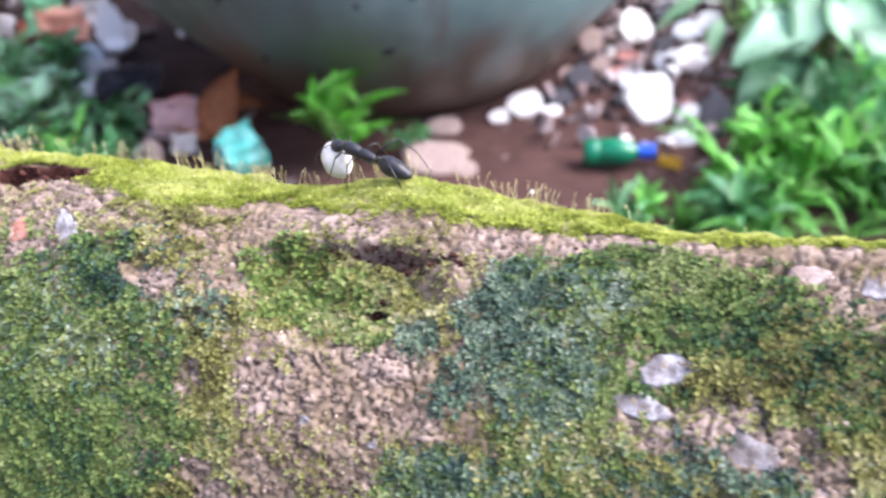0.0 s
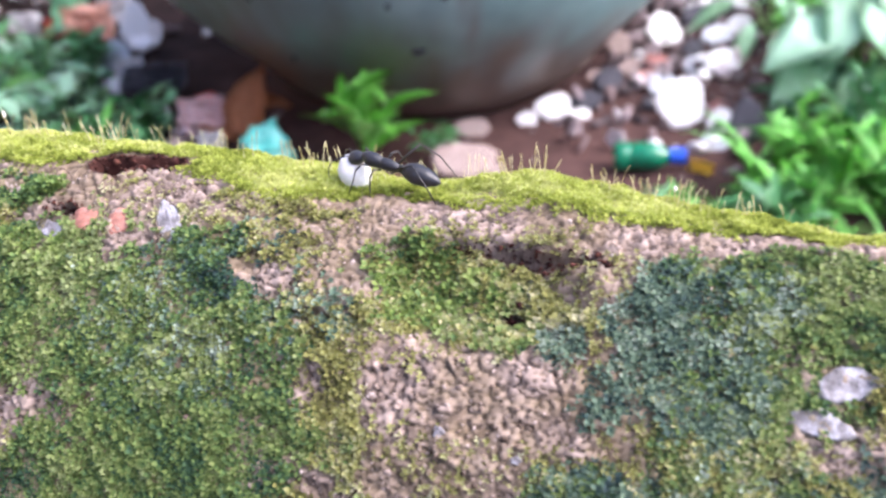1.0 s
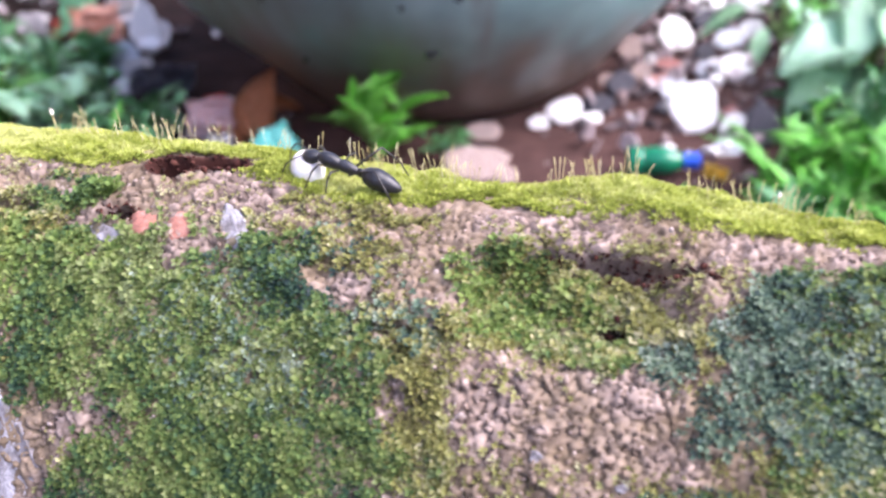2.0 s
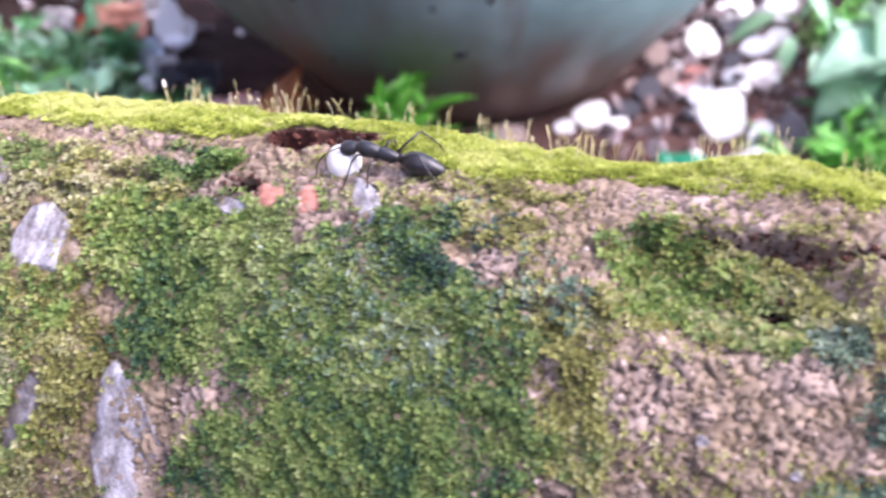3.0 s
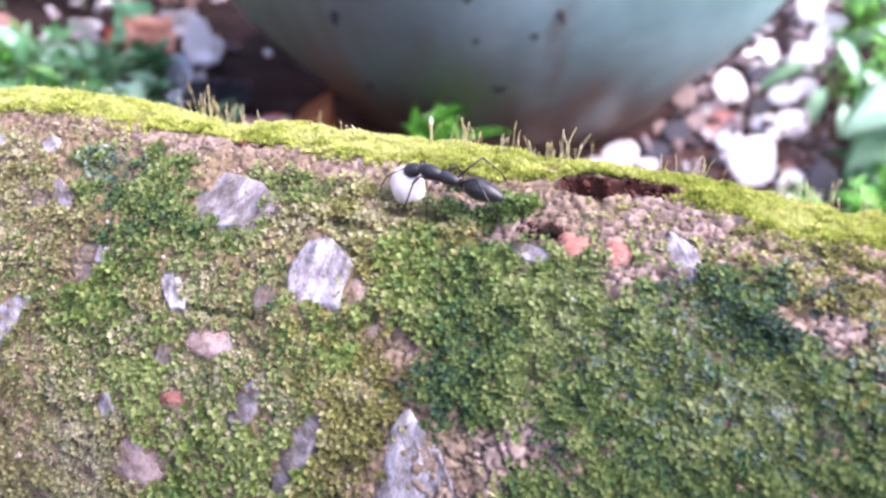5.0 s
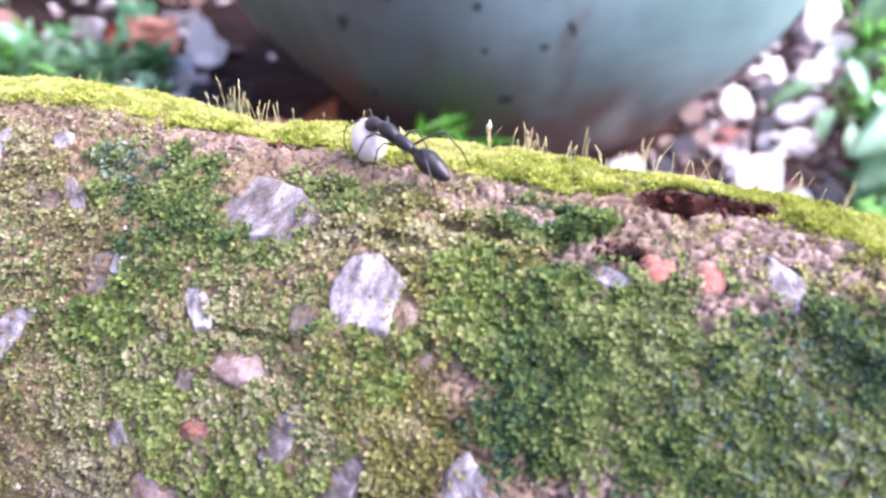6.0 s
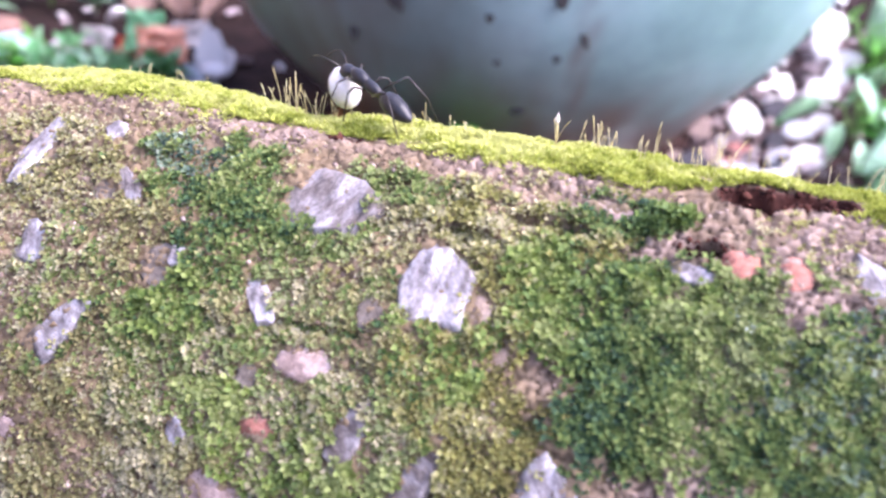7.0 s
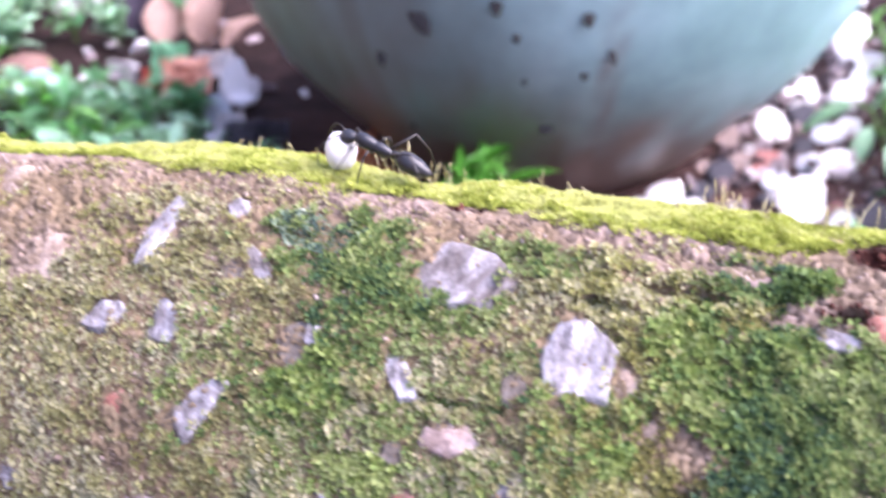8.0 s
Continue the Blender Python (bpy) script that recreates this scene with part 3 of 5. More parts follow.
# stones set in the mortar: u, v, length, height in mm, turn, material, how far it stands proud
STONES = [
    (-0.1325, 0.0100, 13.4, 8.6, -22, "grey", 0.30), (-0.1148, 0.0187, 9.4, 11.0, 12, "pale", 0.30), (-0.1080, 0.0195, 4.1, 5.6, 14, "tan", 0.22), (-0.1275, 0.0310, 6.2, 3.9, 12, "pink", 0.30),
    (-0.1315, 0.0400, 5.2, 4.1, 11, "red", 0.22), (-0.1195, 0.0375, 9.2, 3.3, 68, "grey", 0.30), (-0.1360, 0.0250, 3.2, 6.9, 28, "pale", 0.30), (-0.1515, 0.0240, 6.4, 7.0, 20, "dull", 0.20),
    (-0.1492, 0.0222, 2.4, 3.0, 20, "pale", 0.30), (-0.1210, 0.0235, 4.2, 4.8, 18, "dull", 0.24), (-0.1635, 0.0340, 11.4, 4.3, 55, "pale", 0.26), (-0.1660, 0.0365, 6.5, 4.5, 40, "dull", 0.22),
    (-0.1797, 0.0100, 3.6, 11.4, -8, "pale", 0.30), (-0.1682, 0.0055, 3.2, 3.3, 0, "pale", 0.32), (-0.1610, 0.0140, 2.6, 7.6, 42, "grey", 0.26), (-0.1640, 0.0150, 5.0, 5.0, 0, "dull", 0.16),
    (-0.1726, 0.0242, 5.2, 6.8, 20, "pale", 0.30), (-0.1347, 0.0343, 3.8, 3.6, 0, "dull", 0.26), (-0.1430, 0.0430, 3.0, 3.6, 0, "pale", 0.28), (-0.1360, 0.0500, 10.8, 7.0, 10, "pink", 0.26),
    (-0.1112, 0.0428, 13.7, 4.0, 66, "grey", 0.28), (-0.0940, 0.0430, 11.0, 19.0, 14, "pale", 0.24), (-0.0915, 0.0540, 12.0, 16.0, 10, "tan", 0.20), (-0.0855, 0.0100, 6.6, 2.3, -16, "pale", 0.34),
    (-0.0804, 0.0076, 4.2, 4.8, 12, "red", 0.34), (-0.0748, 0.0074, 4.0, 4.6, 12, "red", 0.32), (-0.0660, 0.0068, 3.2, 7.8, 36, "pale", 0.28), (-0.0680, 0.0058, 1.8, 5.0, 30, "dull", 0.26),
    (-0.1990, 0.0180, 11.4, 11.4, 0, "tan", 0.20), (-0.1835, 0.0250, 7.2, 4.6, 30, "pale", 0.28), (-0.1775, 0.0365, 5.7, 4.3, 15, "red", 0.20), (-0.1958, 0.0505, 3.4, 4.2, 0, "pale", 0.28),
    (-0.1040, 0.0250, 3.2, 2.6, 9, "tan", 0.24), (-0.2125, 0.0050, 8.0, 7.0, 0, "tan", 0.22), (0.0265, 0.0168, 6.8, 4.4, 17, "pale", 0.28), (0.0238, 0.0216, 7.0, 3.4, -8, "pale", 0.28),
    (0.0222, 0.0170, 2.2, 2.6, 0, "tan", 0.30), (0.0365, 0.0255, 7.4, 4.2, 8, "grey", 0.24), (0.0430, 0.0010, 5.0, 2.8, 0, "pink", 0.28), (0.0510, 0.0020, 4.0, 3.4, 0, "pale", 0.26),
    (-0.0195, 0.0300, 1.3, 1.3, 0, "pale", 0.50), (-0.0095, 0.0317, 1.3, 1.0, 0, "pale", 0.45), (-0.1000, 0.0030, 9.0, 3.0, 10, "tan", 0.18),
    (-0.0950, 0.0036, 4.6, 2.4, 18, "pink", 0.22), (-0.1080, 0.0035, 5.0, 3.0, 0, "tan", 0.22), (-0.0735, 0.0022, 4.0, 1.9, -30, "tan", 0.24), (-0.0440, 0.0050, 3.0, 2.0, 0, "tan", 0.25),
    (0.0470, 0.0300, 5.0, 3.5, 0, "pink", 0.25), (-0.1700, 0.0490, 7.0, 3.6, 0, "pink", 0.22), (-0.1850, 0.0560, 6.0, 3.4, 0, "tan", 0.22),
]
STONE_MATERIALS = {"grey": GREY_STONE, "pale": QUARTZ, "pink": PINK_STONE, "red": RED_STONE, "tan": TAN_STONE, "dull": DULL_STONE}
STONE_LABELS = {"grey": "grey weathered stone chip set in mossy mortar", "pale": "pale quartz-like stone chip set in mossy mortar",
                "pink": "pinkish worn pebble set in mortar", "red": "reddish brick-like pebble set in mortar", "tan": "tan lump of harder mortar on the wall face",
                "dull": "dull grey-brown slab of stone set in mossy mortar"}


def wall_frame(u, v, turn=0.0):
    """A pose on the wall: x along it, y up the face, z out of it."""
    near = np.linspace(-0.0015, 0.0015, 5)
    du, dv = (a.ravel() for a in np.meshgrid(near, near))
    q, n = on_wall(u + du, v + dv)
    z = Vector(n.mean(axis=0)).normalized()
    p = [q[12] + np.array(z) * float(np.quantile((q - q[12]) @ np.array(z), 0.6))]
    x = (Vector(WALL_U) - z * Vector(WALL_U).dot(z)).normalized()
    y = z.cross(x)
    return Matrix.Translation(Vector(p[0])) @ Matrix((x, y, z)).transposed().to_4x4() @ pose(0, 0, 0, 0, 0, turn)


def stone_mesh(sx, sy, sz, material, rng, rounded, taper=0.0):
    """A worn lump with flat breaks; x and y are its outline, z its depth."""
    bm = bmesh.new()
    bmesh.ops.create_icosphere(bm, subdivisions=4, radius=1)
    planes = []
    for _ in range(5 if rounded else 4):
        d = Vector((rng.uniform(-1, 1), rng.uniform(-1, 1), rng.uniform(-0.2, 1.2))).normalized()
        planes.append((d, rng.uniform(0.70, 0.92) if not rounded else rng.uniform(0.82, 0.97)))
    if not rounded:
        # straight broken sides and a nearly flat face
        first = rng.uniform(0, 360)
        for k in range(5):
            a = radians(first + 72 * k + rng.uniform(-24, 24))
            planes.append((Vector((math.cos(a), math.sin(a), 0.15)).normalized(), rng.uniform(0.66, 0.90)))
        planes.append((Vector((rng.uniform(-0.2, 0.2), rng.uniform(-0.2, 0.2), 1)).normalized(), 0.45))
    off = Vector((rng.uniform(0, 9), rng.uniform(0, 9), rng.uniform(0, 9)))
    streak = rng.uniform(0.7, 1.9)
    c, d_ = math.cos(streak), math.sin(streak)
    for vert in bm.verts:
        p = vert.co.copy()
        for d, lim in planes:
            over = p.dot(d) - lim
            if over > 0:
                p -= d * over * 0.92
        p *= 1 + (0.22 if rounded else 0.20) * noise.noise(Vector((p.x, p.y, 0)) * 1.3 + off) + 0.10 * noise.noise(Vector((p.x, p.y, p.z * 0.4)) * 3.4 + off)
        along, over = p.x * c + p.y * d_, p.y * c - p.x * d_
        # splinters along one direction
        ridge = noise.noise(Vector((along * 1.6, over * 7.0, 0)) + off)
        p += Vector((0, 0, 1)) * (0.30 if not rounded else 0.08) * ridge * max(0, p.z + 0.3) + p.normalized() * 0.05 * noise.noise(p * 8 + off)
        vert.co = Vector((p.x * sx * (1 - taper * p.y), p.y * sy, p.z * sz))
    return from_bm("stone", bm, material, True)


rng = random.Random(4)
STONES = [(u, v, a * 0.86, b * 0.86, *rest) if rest[1] in ("tan", "dull", "red") else (u, v, a, b, *rest) for u, v, a, b, *rest in STONES]
for u, v, a, b, turn, kind, proud in STONES:
    small = min(a, b) * 0.001
    ob = part("stone", stone_mesh(a * 0.00062, b * 0.00062, min(small, 0.006) * 0.30, STONE_MATERIALS[kind], rng, kind in ("pink", "red", "tan"), 0.45 if b > 18 else rng.uniform(-0.15, 0.2)), wall,
              wall_frame(u, v, turn) @ pose(0, 0, min(small, 0.006) * (proud - (0.48 if kind in ("pink", "red", "tan") else 0.35)), rng.uniform(-6, 6), rng.uniform(-6, 6)), STONE_LABELS[kind])


def off_stones(u, v, margin=0.86):
    ok = np.ones(len(u), bool)
    for su, sv, a, b, turn, kind, proud in STONES:
        ok &= spot(u, v, su, sv, a * 0.00055 * margin, b * 0.00055 * margin, -turn) + (layers(u * 600, v * 600, 44, 2) - 0.5) * 1.3 > 1
    return ok


def lattice(u0, u1, v0, v1, step, seed):
    g = np.random.default_rng(seed)
    u, v = np.meshgrid(np.arange(u0, u1, step), np.arange(v0, v1, step), indexing="ij")
    u, v = u.ravel() + g.uniform(-0.5, 0.5, u.size) * step, v.ravel() + g.uniform(-0.5, 0.5, v.size) * step
    return u, v, g


def shoots(name, u, v, g, leaves, length, spread, material, label, lift=0.0, wide=0.27, swell=1.0, shade=0.0):
    """Many tiny moss shoots: each a tuft of pointed folded leaves standing off the wall."""
    p, n = on_wall(u, v)
    # the shoots crowd into low cushions
    heap = layers(u * 300, v * 300, 91, 2)
    p = p + n * (0.0013 * swell * (heap - 0.45))[:, None]
    count = len(u)
    size = length * g.uniform(0.6, 1.35, count) * (0.75 + 0.5 * heap)
    # colour: broad patches, then the shoot, then the leaf, paler towards its tip
    tint = 0.50 + shade + 0.13 * smooth(-0.100, -0.115, u) + 0.80 * (layers(u * 75, v * 75, 95, 3) - 0.5) + 0.55 * (layers(u * 420, v * 420, 96, 2) - 0.5) + 0.34 * (g.uniform(0, 1, count) - 0.5)
    lean = np.array(WALL_U) * g.normal(0, 0.25, count)[:, None] + np.array([0, 0, 1.0]) * 0.35
    n = n + lean
    n /= np.linalg.norm(n, axis=1, keepdims=True)
    side = np.cross(n, g.normal(size=(count, 3)))
    side /= np.linalg.norm(side, axis=1, keepdims=True)
    other = np.cross(n, side)
    out, tints = [], []
    for k in range(leaves):
        a = 2 * math.pi * k / leaves + g.uniform(-0.5, 0.5, count)
        b = np.radians(g.uniform(spread[0], spread[1], count))
        away = side * np.cos(a)[:, None] + other * np.sin(a)[:, None]
        d = n * np.cos(b)[:, None] + away * np.sin(b)[:, None]
        across = np.cross(d, n)
        across /= np.maximum(np.linalg.norm(across, axis=1, keepdims=True), 1e-9)
        face = np.cross(across, d)
        s = size[:, None]
        base = p + n * (lift + 0.15 * s * g.uniform(0, 1, (count, 1)))
        mid = base + d * s * 0.55
        w = across * s * wide
        up = face * s * 0.09
        tip = base + d * s - n * s * 0.12 * np.sin(b)[:, None]
        out.append(np.stack([base, mid - w + up, tip, mid + w + up], 1))
        leaf = tint + 0.22 * (g.uniform(0, 1, count) - 0.5)
        tints.append(np.stack([leaf - 0.22, leaf, leaf + 0.12, leaf], 1))
    verts = np.concatenate(out).reshape(-1, 3)
    me = bare(name, verts, np.arange(len(verts)).reshape(-1, 4), material)
    at = me.attributes.new("tint", "FLOAT", "POINT")
    at.data.foreach_set("value", np.clip(np.concatenate(tints), 0, 1).ravel().astype(np.float32))
    return tagged(new(name, me), label, "moss", kind="stuff")


u, v, g = lattice(-0.235, 0.105, -0.0005, 0.070, 0.00044, 11)
clear_of = off_stones(u, v) & (soil_shade_mask(u, v) < 0.4)
u, v = u[clear_of], v[clear_of]
taken = np.zeros(len(u), bool)
for kind, material, label in (("bright", BRIGHT_MOSS, "fresh bright green moss tufts on the wall face"), ("blue", BLUE_MOSS, "dark blue-green moss mat on the wall face"),
                              ("deep", DEEP_MOSS, "deep green moss mat covering the wall face"), ("olive", OLIVE_MOSS, "sparse olive and yellowish moss on the wall face"), ("dry", DRY_MOSS, "thin dry pale olive moss on the wall face")):
    grows = (g.uniform(0, 1, len(u)) < cover(u, v, kind)) & ~taken
    taken |= grows
    shoots(kind + "_moss", u[grows], v[grows], g, 4, {"dry": 0.00074, "bright": 0.00105}.get(kind, 0.00086), (25, 80), material, label, wide=0.31, shade=0.03 if kind == "deep" else 0.0)
# a thin growth strays over the bare mortar
stray = (g.uniform(0, 1, len(u)) < 0.24 * smooth(0.42, 0.62, layers(u * 120, v * 120, 31, 3))) & ~taken
shoots("stray_moss", u[stray], v[stray], g, 4, 0.00060, (30, 80), OLIVE_MOSS, "scattered olive moss shoots on bare mortar")

# lower edge of the crest moss, every 6 mm along the wall from u = -0.234
EDGE = [-3.5, -3.8, -4, -4, -4, -4, -3.6, -2.6, -1.6, -1.6, -1.9, -2.2, -1.7, -1.7, -2.4, -4.6, -4.2, -4.4, -2.4, -1.6, -0.8, -2.2, -1.2, -1.6, -2.2, -3.6, -4.2, -3.4, -2.4, -0.8, 0.3, -0.6, -2.8,
        -4.6, -4.2, -3.0, -2.2, -2.5, -1.6, -2.6, -3.2, -3.2, -4.2, -3.2, -3.0, -3.4, -3.8, -4.0, -4.0, -4.0]
u, v, g = lattice(-0.25, 0.112, -0.0245, 0.0035, 0.00030, 12)
edge = 0.001 * np.interp(u, -0.234 + 0.006 * np.arange(len(EDGE)), EDGE) - 0.0004 + 0.0016 * (layers(u * 260, u * 0 + 3.3, 51, 3) - 0.5) + 0.0030 * (layers(u * 600, v * 600, 52, 2) - 0.5)
keep = (g.uniform(0, 1, len(u)) < smooth(edge + 0.0015, edge - 0.0010, v)) & (soil_shade_mask(u, v) < 0.35)
# the moss thins out round the pit and in a few dry spots
keep &= g.uniform(0, 1, len(u)) < 1 - 0.95 * np.exp(-(spot(u, v, -0.0775, -0.0025, 0.0105, 0.0036) ** 4))
keep &= g.uniform(0, 1, len(u)) < 1 - 0.6 * smooth(-0.176, -0.190, u) * smooth(0.40, 0.60, layers(u * 200, v * 300, 54, 3))
low = v > edge - 0.0022
shoots("crest_moss", u[keep & ~low], v[keep & ~low], g, 4, 0.00082, (5, 60), CREST_MOSS, "bright yellow-green cushion moss along the wall top", wide=0.16, swell=1.1, shade=0.14)
shoots("fringe_moss", u[keep & low], v[keep & low], g, 4, 0.00074, (10, 70), CREST_MOSS, "olive-tinged lower fringe of the cushion moss on the wall top", wide=0.17, swell=1.1, shade=-0.10)

# thicker growth on the steep lip of the hollow
u, v, g = lattice(-0.034, -0.004, 0.0015, 0.0110, 0.00036, 17)
lip = (g.uniform(0, 1, len(u)) < 0.22 * (1 - smooth(0.8, 1.1, spot(u, v, -0.0190, 0.0080, 0.0150, 0.0055) + ragged(u, v)))) & (soil_shade_mask(u, v) < 0.4)
shoots("lip_moss", u[lip], v[lip], g, 4, 0.00066, (30, 80), OLIVE_MOSS, "brownish olive moss under the lip of a hollow")

# sand grains weathering out of the mortar
u, v, g = lattice(-0.235, 0.105, -0.0008, 0.070, 0.00072, 13)
mossy = np.clip(sum(cover(u, v, k) for k in ("deep", "blue", "olive", "bright", "dry")), 0, 1)
keep = (g.uniform(0, 1, len(u)) < 0.62 - 0.50 * mossy) & off_stones(u, v, 0.86) & (soil_shade_mask(u, v) < 0.4)
u, v = u[keep], v[keep]
p, n = on_wall(u, v)
GOLD = (1 + 5**0.5) / 2
KNOBS = np.array([(-1, GOLD, 0), (1, GOLD, 0), (-1, -GOLD, 0), (1, -GOLD, 0), (0, -1, GOLD), (0, 1, GOLD), (0, -1, -GOLD), (0, 1, -GOLD), (GOLD, 0, -1), (GOLD, 0, 1), (-GOLD, 0, -1), (-GOLD, 0, 1)]) / 1.9
KNOB_FACES = np.array([(0, 11, 5), (0, 5, 1), (0, 1, 7), (0, 7, 10), (0, 10, 11), (1, 5, 9), (5, 11, 4), (11, 10, 2), (10, 7, 6), (7, 1, 8), (3, 9, 4), (3, 4, 2), (3, 2, 6), (3, 6, 8), (3, 8, 9), (4, 9, 5), (2, 4, 11), (6, 2, 10), (8, 6, 7), (9, 8, 1)])


def crumbs(name, p, g, sizes, material, label, category):
    count = len(p)
    turn, _ = np.linalg.qr(g.normal(size=(count, 3, 3)))
    body = KNOBS[None] * g.uniform(0.6, 1.25, (count, 12, 1)) * sizes[:, None, None] * g.uniform(0.6, 1.3, (count, 1, 3))
    verts = np.einsum("nij,nkj->nki", turn, body) + p[:, None]
    faces = (KNOB_FACES[None] + 12 * np.arange(count)[:, None, None]).reshape(-1, 3)
    return tagged(new(name, bare(name, verts.reshape(-1, 3), faces, material, True)), label, category, kind="stuff")


sizes = np.minimum(0.00017 * np.exp(g.normal(0, 0.5, len(u))), 0.0005)
crumbs("sand_grains", p - n * sizes[:, None] * 0.15, g, sizes, GRIT, "pinkish and pale sand grains in the weathered mortar", "sand")

# dark crumbs of soil in the pits, and as shade under the hollow's lip
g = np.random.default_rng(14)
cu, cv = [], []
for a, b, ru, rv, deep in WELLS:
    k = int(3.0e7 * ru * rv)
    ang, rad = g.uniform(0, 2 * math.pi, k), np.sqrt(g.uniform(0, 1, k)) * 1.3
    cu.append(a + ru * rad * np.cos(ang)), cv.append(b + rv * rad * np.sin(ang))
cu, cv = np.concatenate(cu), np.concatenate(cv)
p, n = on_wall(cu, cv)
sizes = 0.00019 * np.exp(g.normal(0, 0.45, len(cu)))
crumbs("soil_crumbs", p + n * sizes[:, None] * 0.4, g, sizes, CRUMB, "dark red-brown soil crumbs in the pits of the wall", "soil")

# spore stalks standing on the crest: u, v, how many, spread, height in mm
STALKS = [
    (-0.0890, -0.0120, 16, 0.0060, 4.6), (-0.0795, -0.0125, 6, 0.0030, 3.6), (-0.0415, -0.0130, 14, 0.0050, 3.0), (-0.0335, -0.0125, 8, 0.0030, 3.6), (-0.0030, -0.0125, 16, 0.0045, 3.4),
    (0.0035, -0.0120, 18, 0.0040, 3.6), (-0.1455, -0.0120, 12, 0.0060, 3.4), (-0.1265, -0.0110, 14, 0.0080, 2.4), (-0.1030, -0.0120, 12, 0.0050, 3.6), (-0.0930, -0.0120, 12, 0.0050, 3.2),
    (-0.0520, -0.0125, 18, 0.0045, 3.8), (-0.0420, -0.0110, 12, 0.0040, 4.2), (-0.0225, -0.0125, 16, 0.0040, 3.6), (-0.0165, -0.0125, 14, 0.0040, 4.0), (-0.1500, -0.0115, 10, 0.0030, 5.0),
    (-0.1430, -0.0115, 9, 0.0040, 3.8), (-0.1000, -0.0100, 7, 0.0028, 4.0), (-0.0860, -0.0110, 3, 0.0015, 4.2), (-0.0645, -0.0110, 8, 0.0040, 3.4), (0.0130, -0.0110, 20, 0.0060, 3.0),
    (-0.0700, -0.0130, 10, 0.0070, 2.6), (-0.1700, -0.0120, 10, 0.0090, 2.0), (0.0300, -0.0060, 10, 0.0100, 2.0),
]
g = np.random.default_rng(15)
verts, faces = [], []
for a, b, count, spread, tall in STALKS:
    for _ in range(count):
        p, n = on_wall(a + g.uniform(-1, 1) * spread, b + g.normal(0, 0.0012))
        h = tall * 0.00128 * g.uniform(0.45, 1.15)
        base = Vector(p[0])
        bend = Vector((g.normal(0, 0.16), g.normal(0, 0.12), 0))
        path = [base + Vector((0, 0, h * s)) + bend * h * s * s for s in (0, 0.35, 0.7, 0.82, 0.93, 1.0)]
        r = 0.000050 * g.uniform(0.8, 1.2)
        vv, ff = tube(path, [r * 1.1, r, r * 0.85, r * 1.5, r * 1.35, r * 0.25], 5)
        k = len(verts)
        verts += vv
        faces += [tuple(i + k for i in f) for f in ff]
tagged(new("moss_stalks", bare("moss_stalks", verts, faces, SETA)), "thin pale yellow-brown moss spore stalks on the wall top", "moss", kind="stuff")

# two taller stalks carry dry white capsules
for u, v, h in ((-0.1075, -0.0110, 0.0050), (0.0040, -0.0115, 0.0036)):
    p, n = on_wall(u, v)
    stalk = tagged(new("spore_stalk", tube_mesh("spore_stalk", [(0, 0, 0), (0.00008, 0, h * 0.4), (0, 0, h * 0.75)], [0.00014, 0.00011, 0.00010], SETA)),
                   "tall moss spore stalk with a dry whitish capsule", "moss stalk", "capped spore stalks")
    stalk.matrix_world = Matrix.Translation(Vector(p[0]))
    part("capsule", tube_mesh("capsule", [(0, 0, h * 0.72), (0, 0, h * 0.78), (0, 0, h * 0.86), (0, 0, h * 0.93), (0, 0, h)], [0.00014, 0.00030, 0.00027, 0.00012, 0.00003], CAPSULE, 8), stalk,
         label="dry whitish pointed capsule")

# paint chips on the tub: degrees round from the front, height, half width, half height, turn
CHIPS = [(-26.9, 0.255, 0.005, 0.014, 22), (-19, 0.305, 0.008, 0.022, 40), (-5.2, 0.289, 0.004, 0.008, 10), (4.6, 0.244, 0.004, 0.006, 15), (-0.6, 0.166, 0.008, 0.005, 10), (-4.2, 0.235, 0.003, 0.004, 0),
         (4.3, 0.312, 0.006, 0.012, 10), (-7.8, 0.325, 0.006, 0.014, 10), (-28.1, 0.150, 0.003, 0.005, 0), (8, 0.270, 0.003, 0.014, 20)]

# ---- the yard behind the wall ----
xs = np.concatenate([[-60, -20, -8, -4], np.linspace(-2.2, 2.0, 211), [4, 8, 20, 60]])
ys = np.concatenate([[-60, -20, -6, -2, -0.6], np.linspace(-0.3, 3.6, 196), [6, 12, 30, 60]])
XX, YY = np.meshgrid(xs, ys, indexing="ij")
ZZ = 0.020 * (layers(XX * 5, YY * 5, 61, 4) - 0.5) + 0.014 * (layers(XX * 26, YY * 26, 62, 3) - 0.5)


def ground_height(x, y):
    return float(0.020 * (layers(np.array(x * 5.0), np.array(y * 5.0), 61, 4) - 0.5) + 0.014 * (layers(np.array(x * 26.0), np.array(y * 26.0), 62, 3) - 0.5))


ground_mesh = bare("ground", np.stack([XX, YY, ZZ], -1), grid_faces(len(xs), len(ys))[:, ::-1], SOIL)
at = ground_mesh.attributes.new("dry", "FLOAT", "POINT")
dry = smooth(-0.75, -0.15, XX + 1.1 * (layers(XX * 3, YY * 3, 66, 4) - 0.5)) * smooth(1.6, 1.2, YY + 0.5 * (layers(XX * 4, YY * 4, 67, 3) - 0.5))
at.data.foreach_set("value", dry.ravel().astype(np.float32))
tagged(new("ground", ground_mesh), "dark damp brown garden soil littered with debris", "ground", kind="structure")

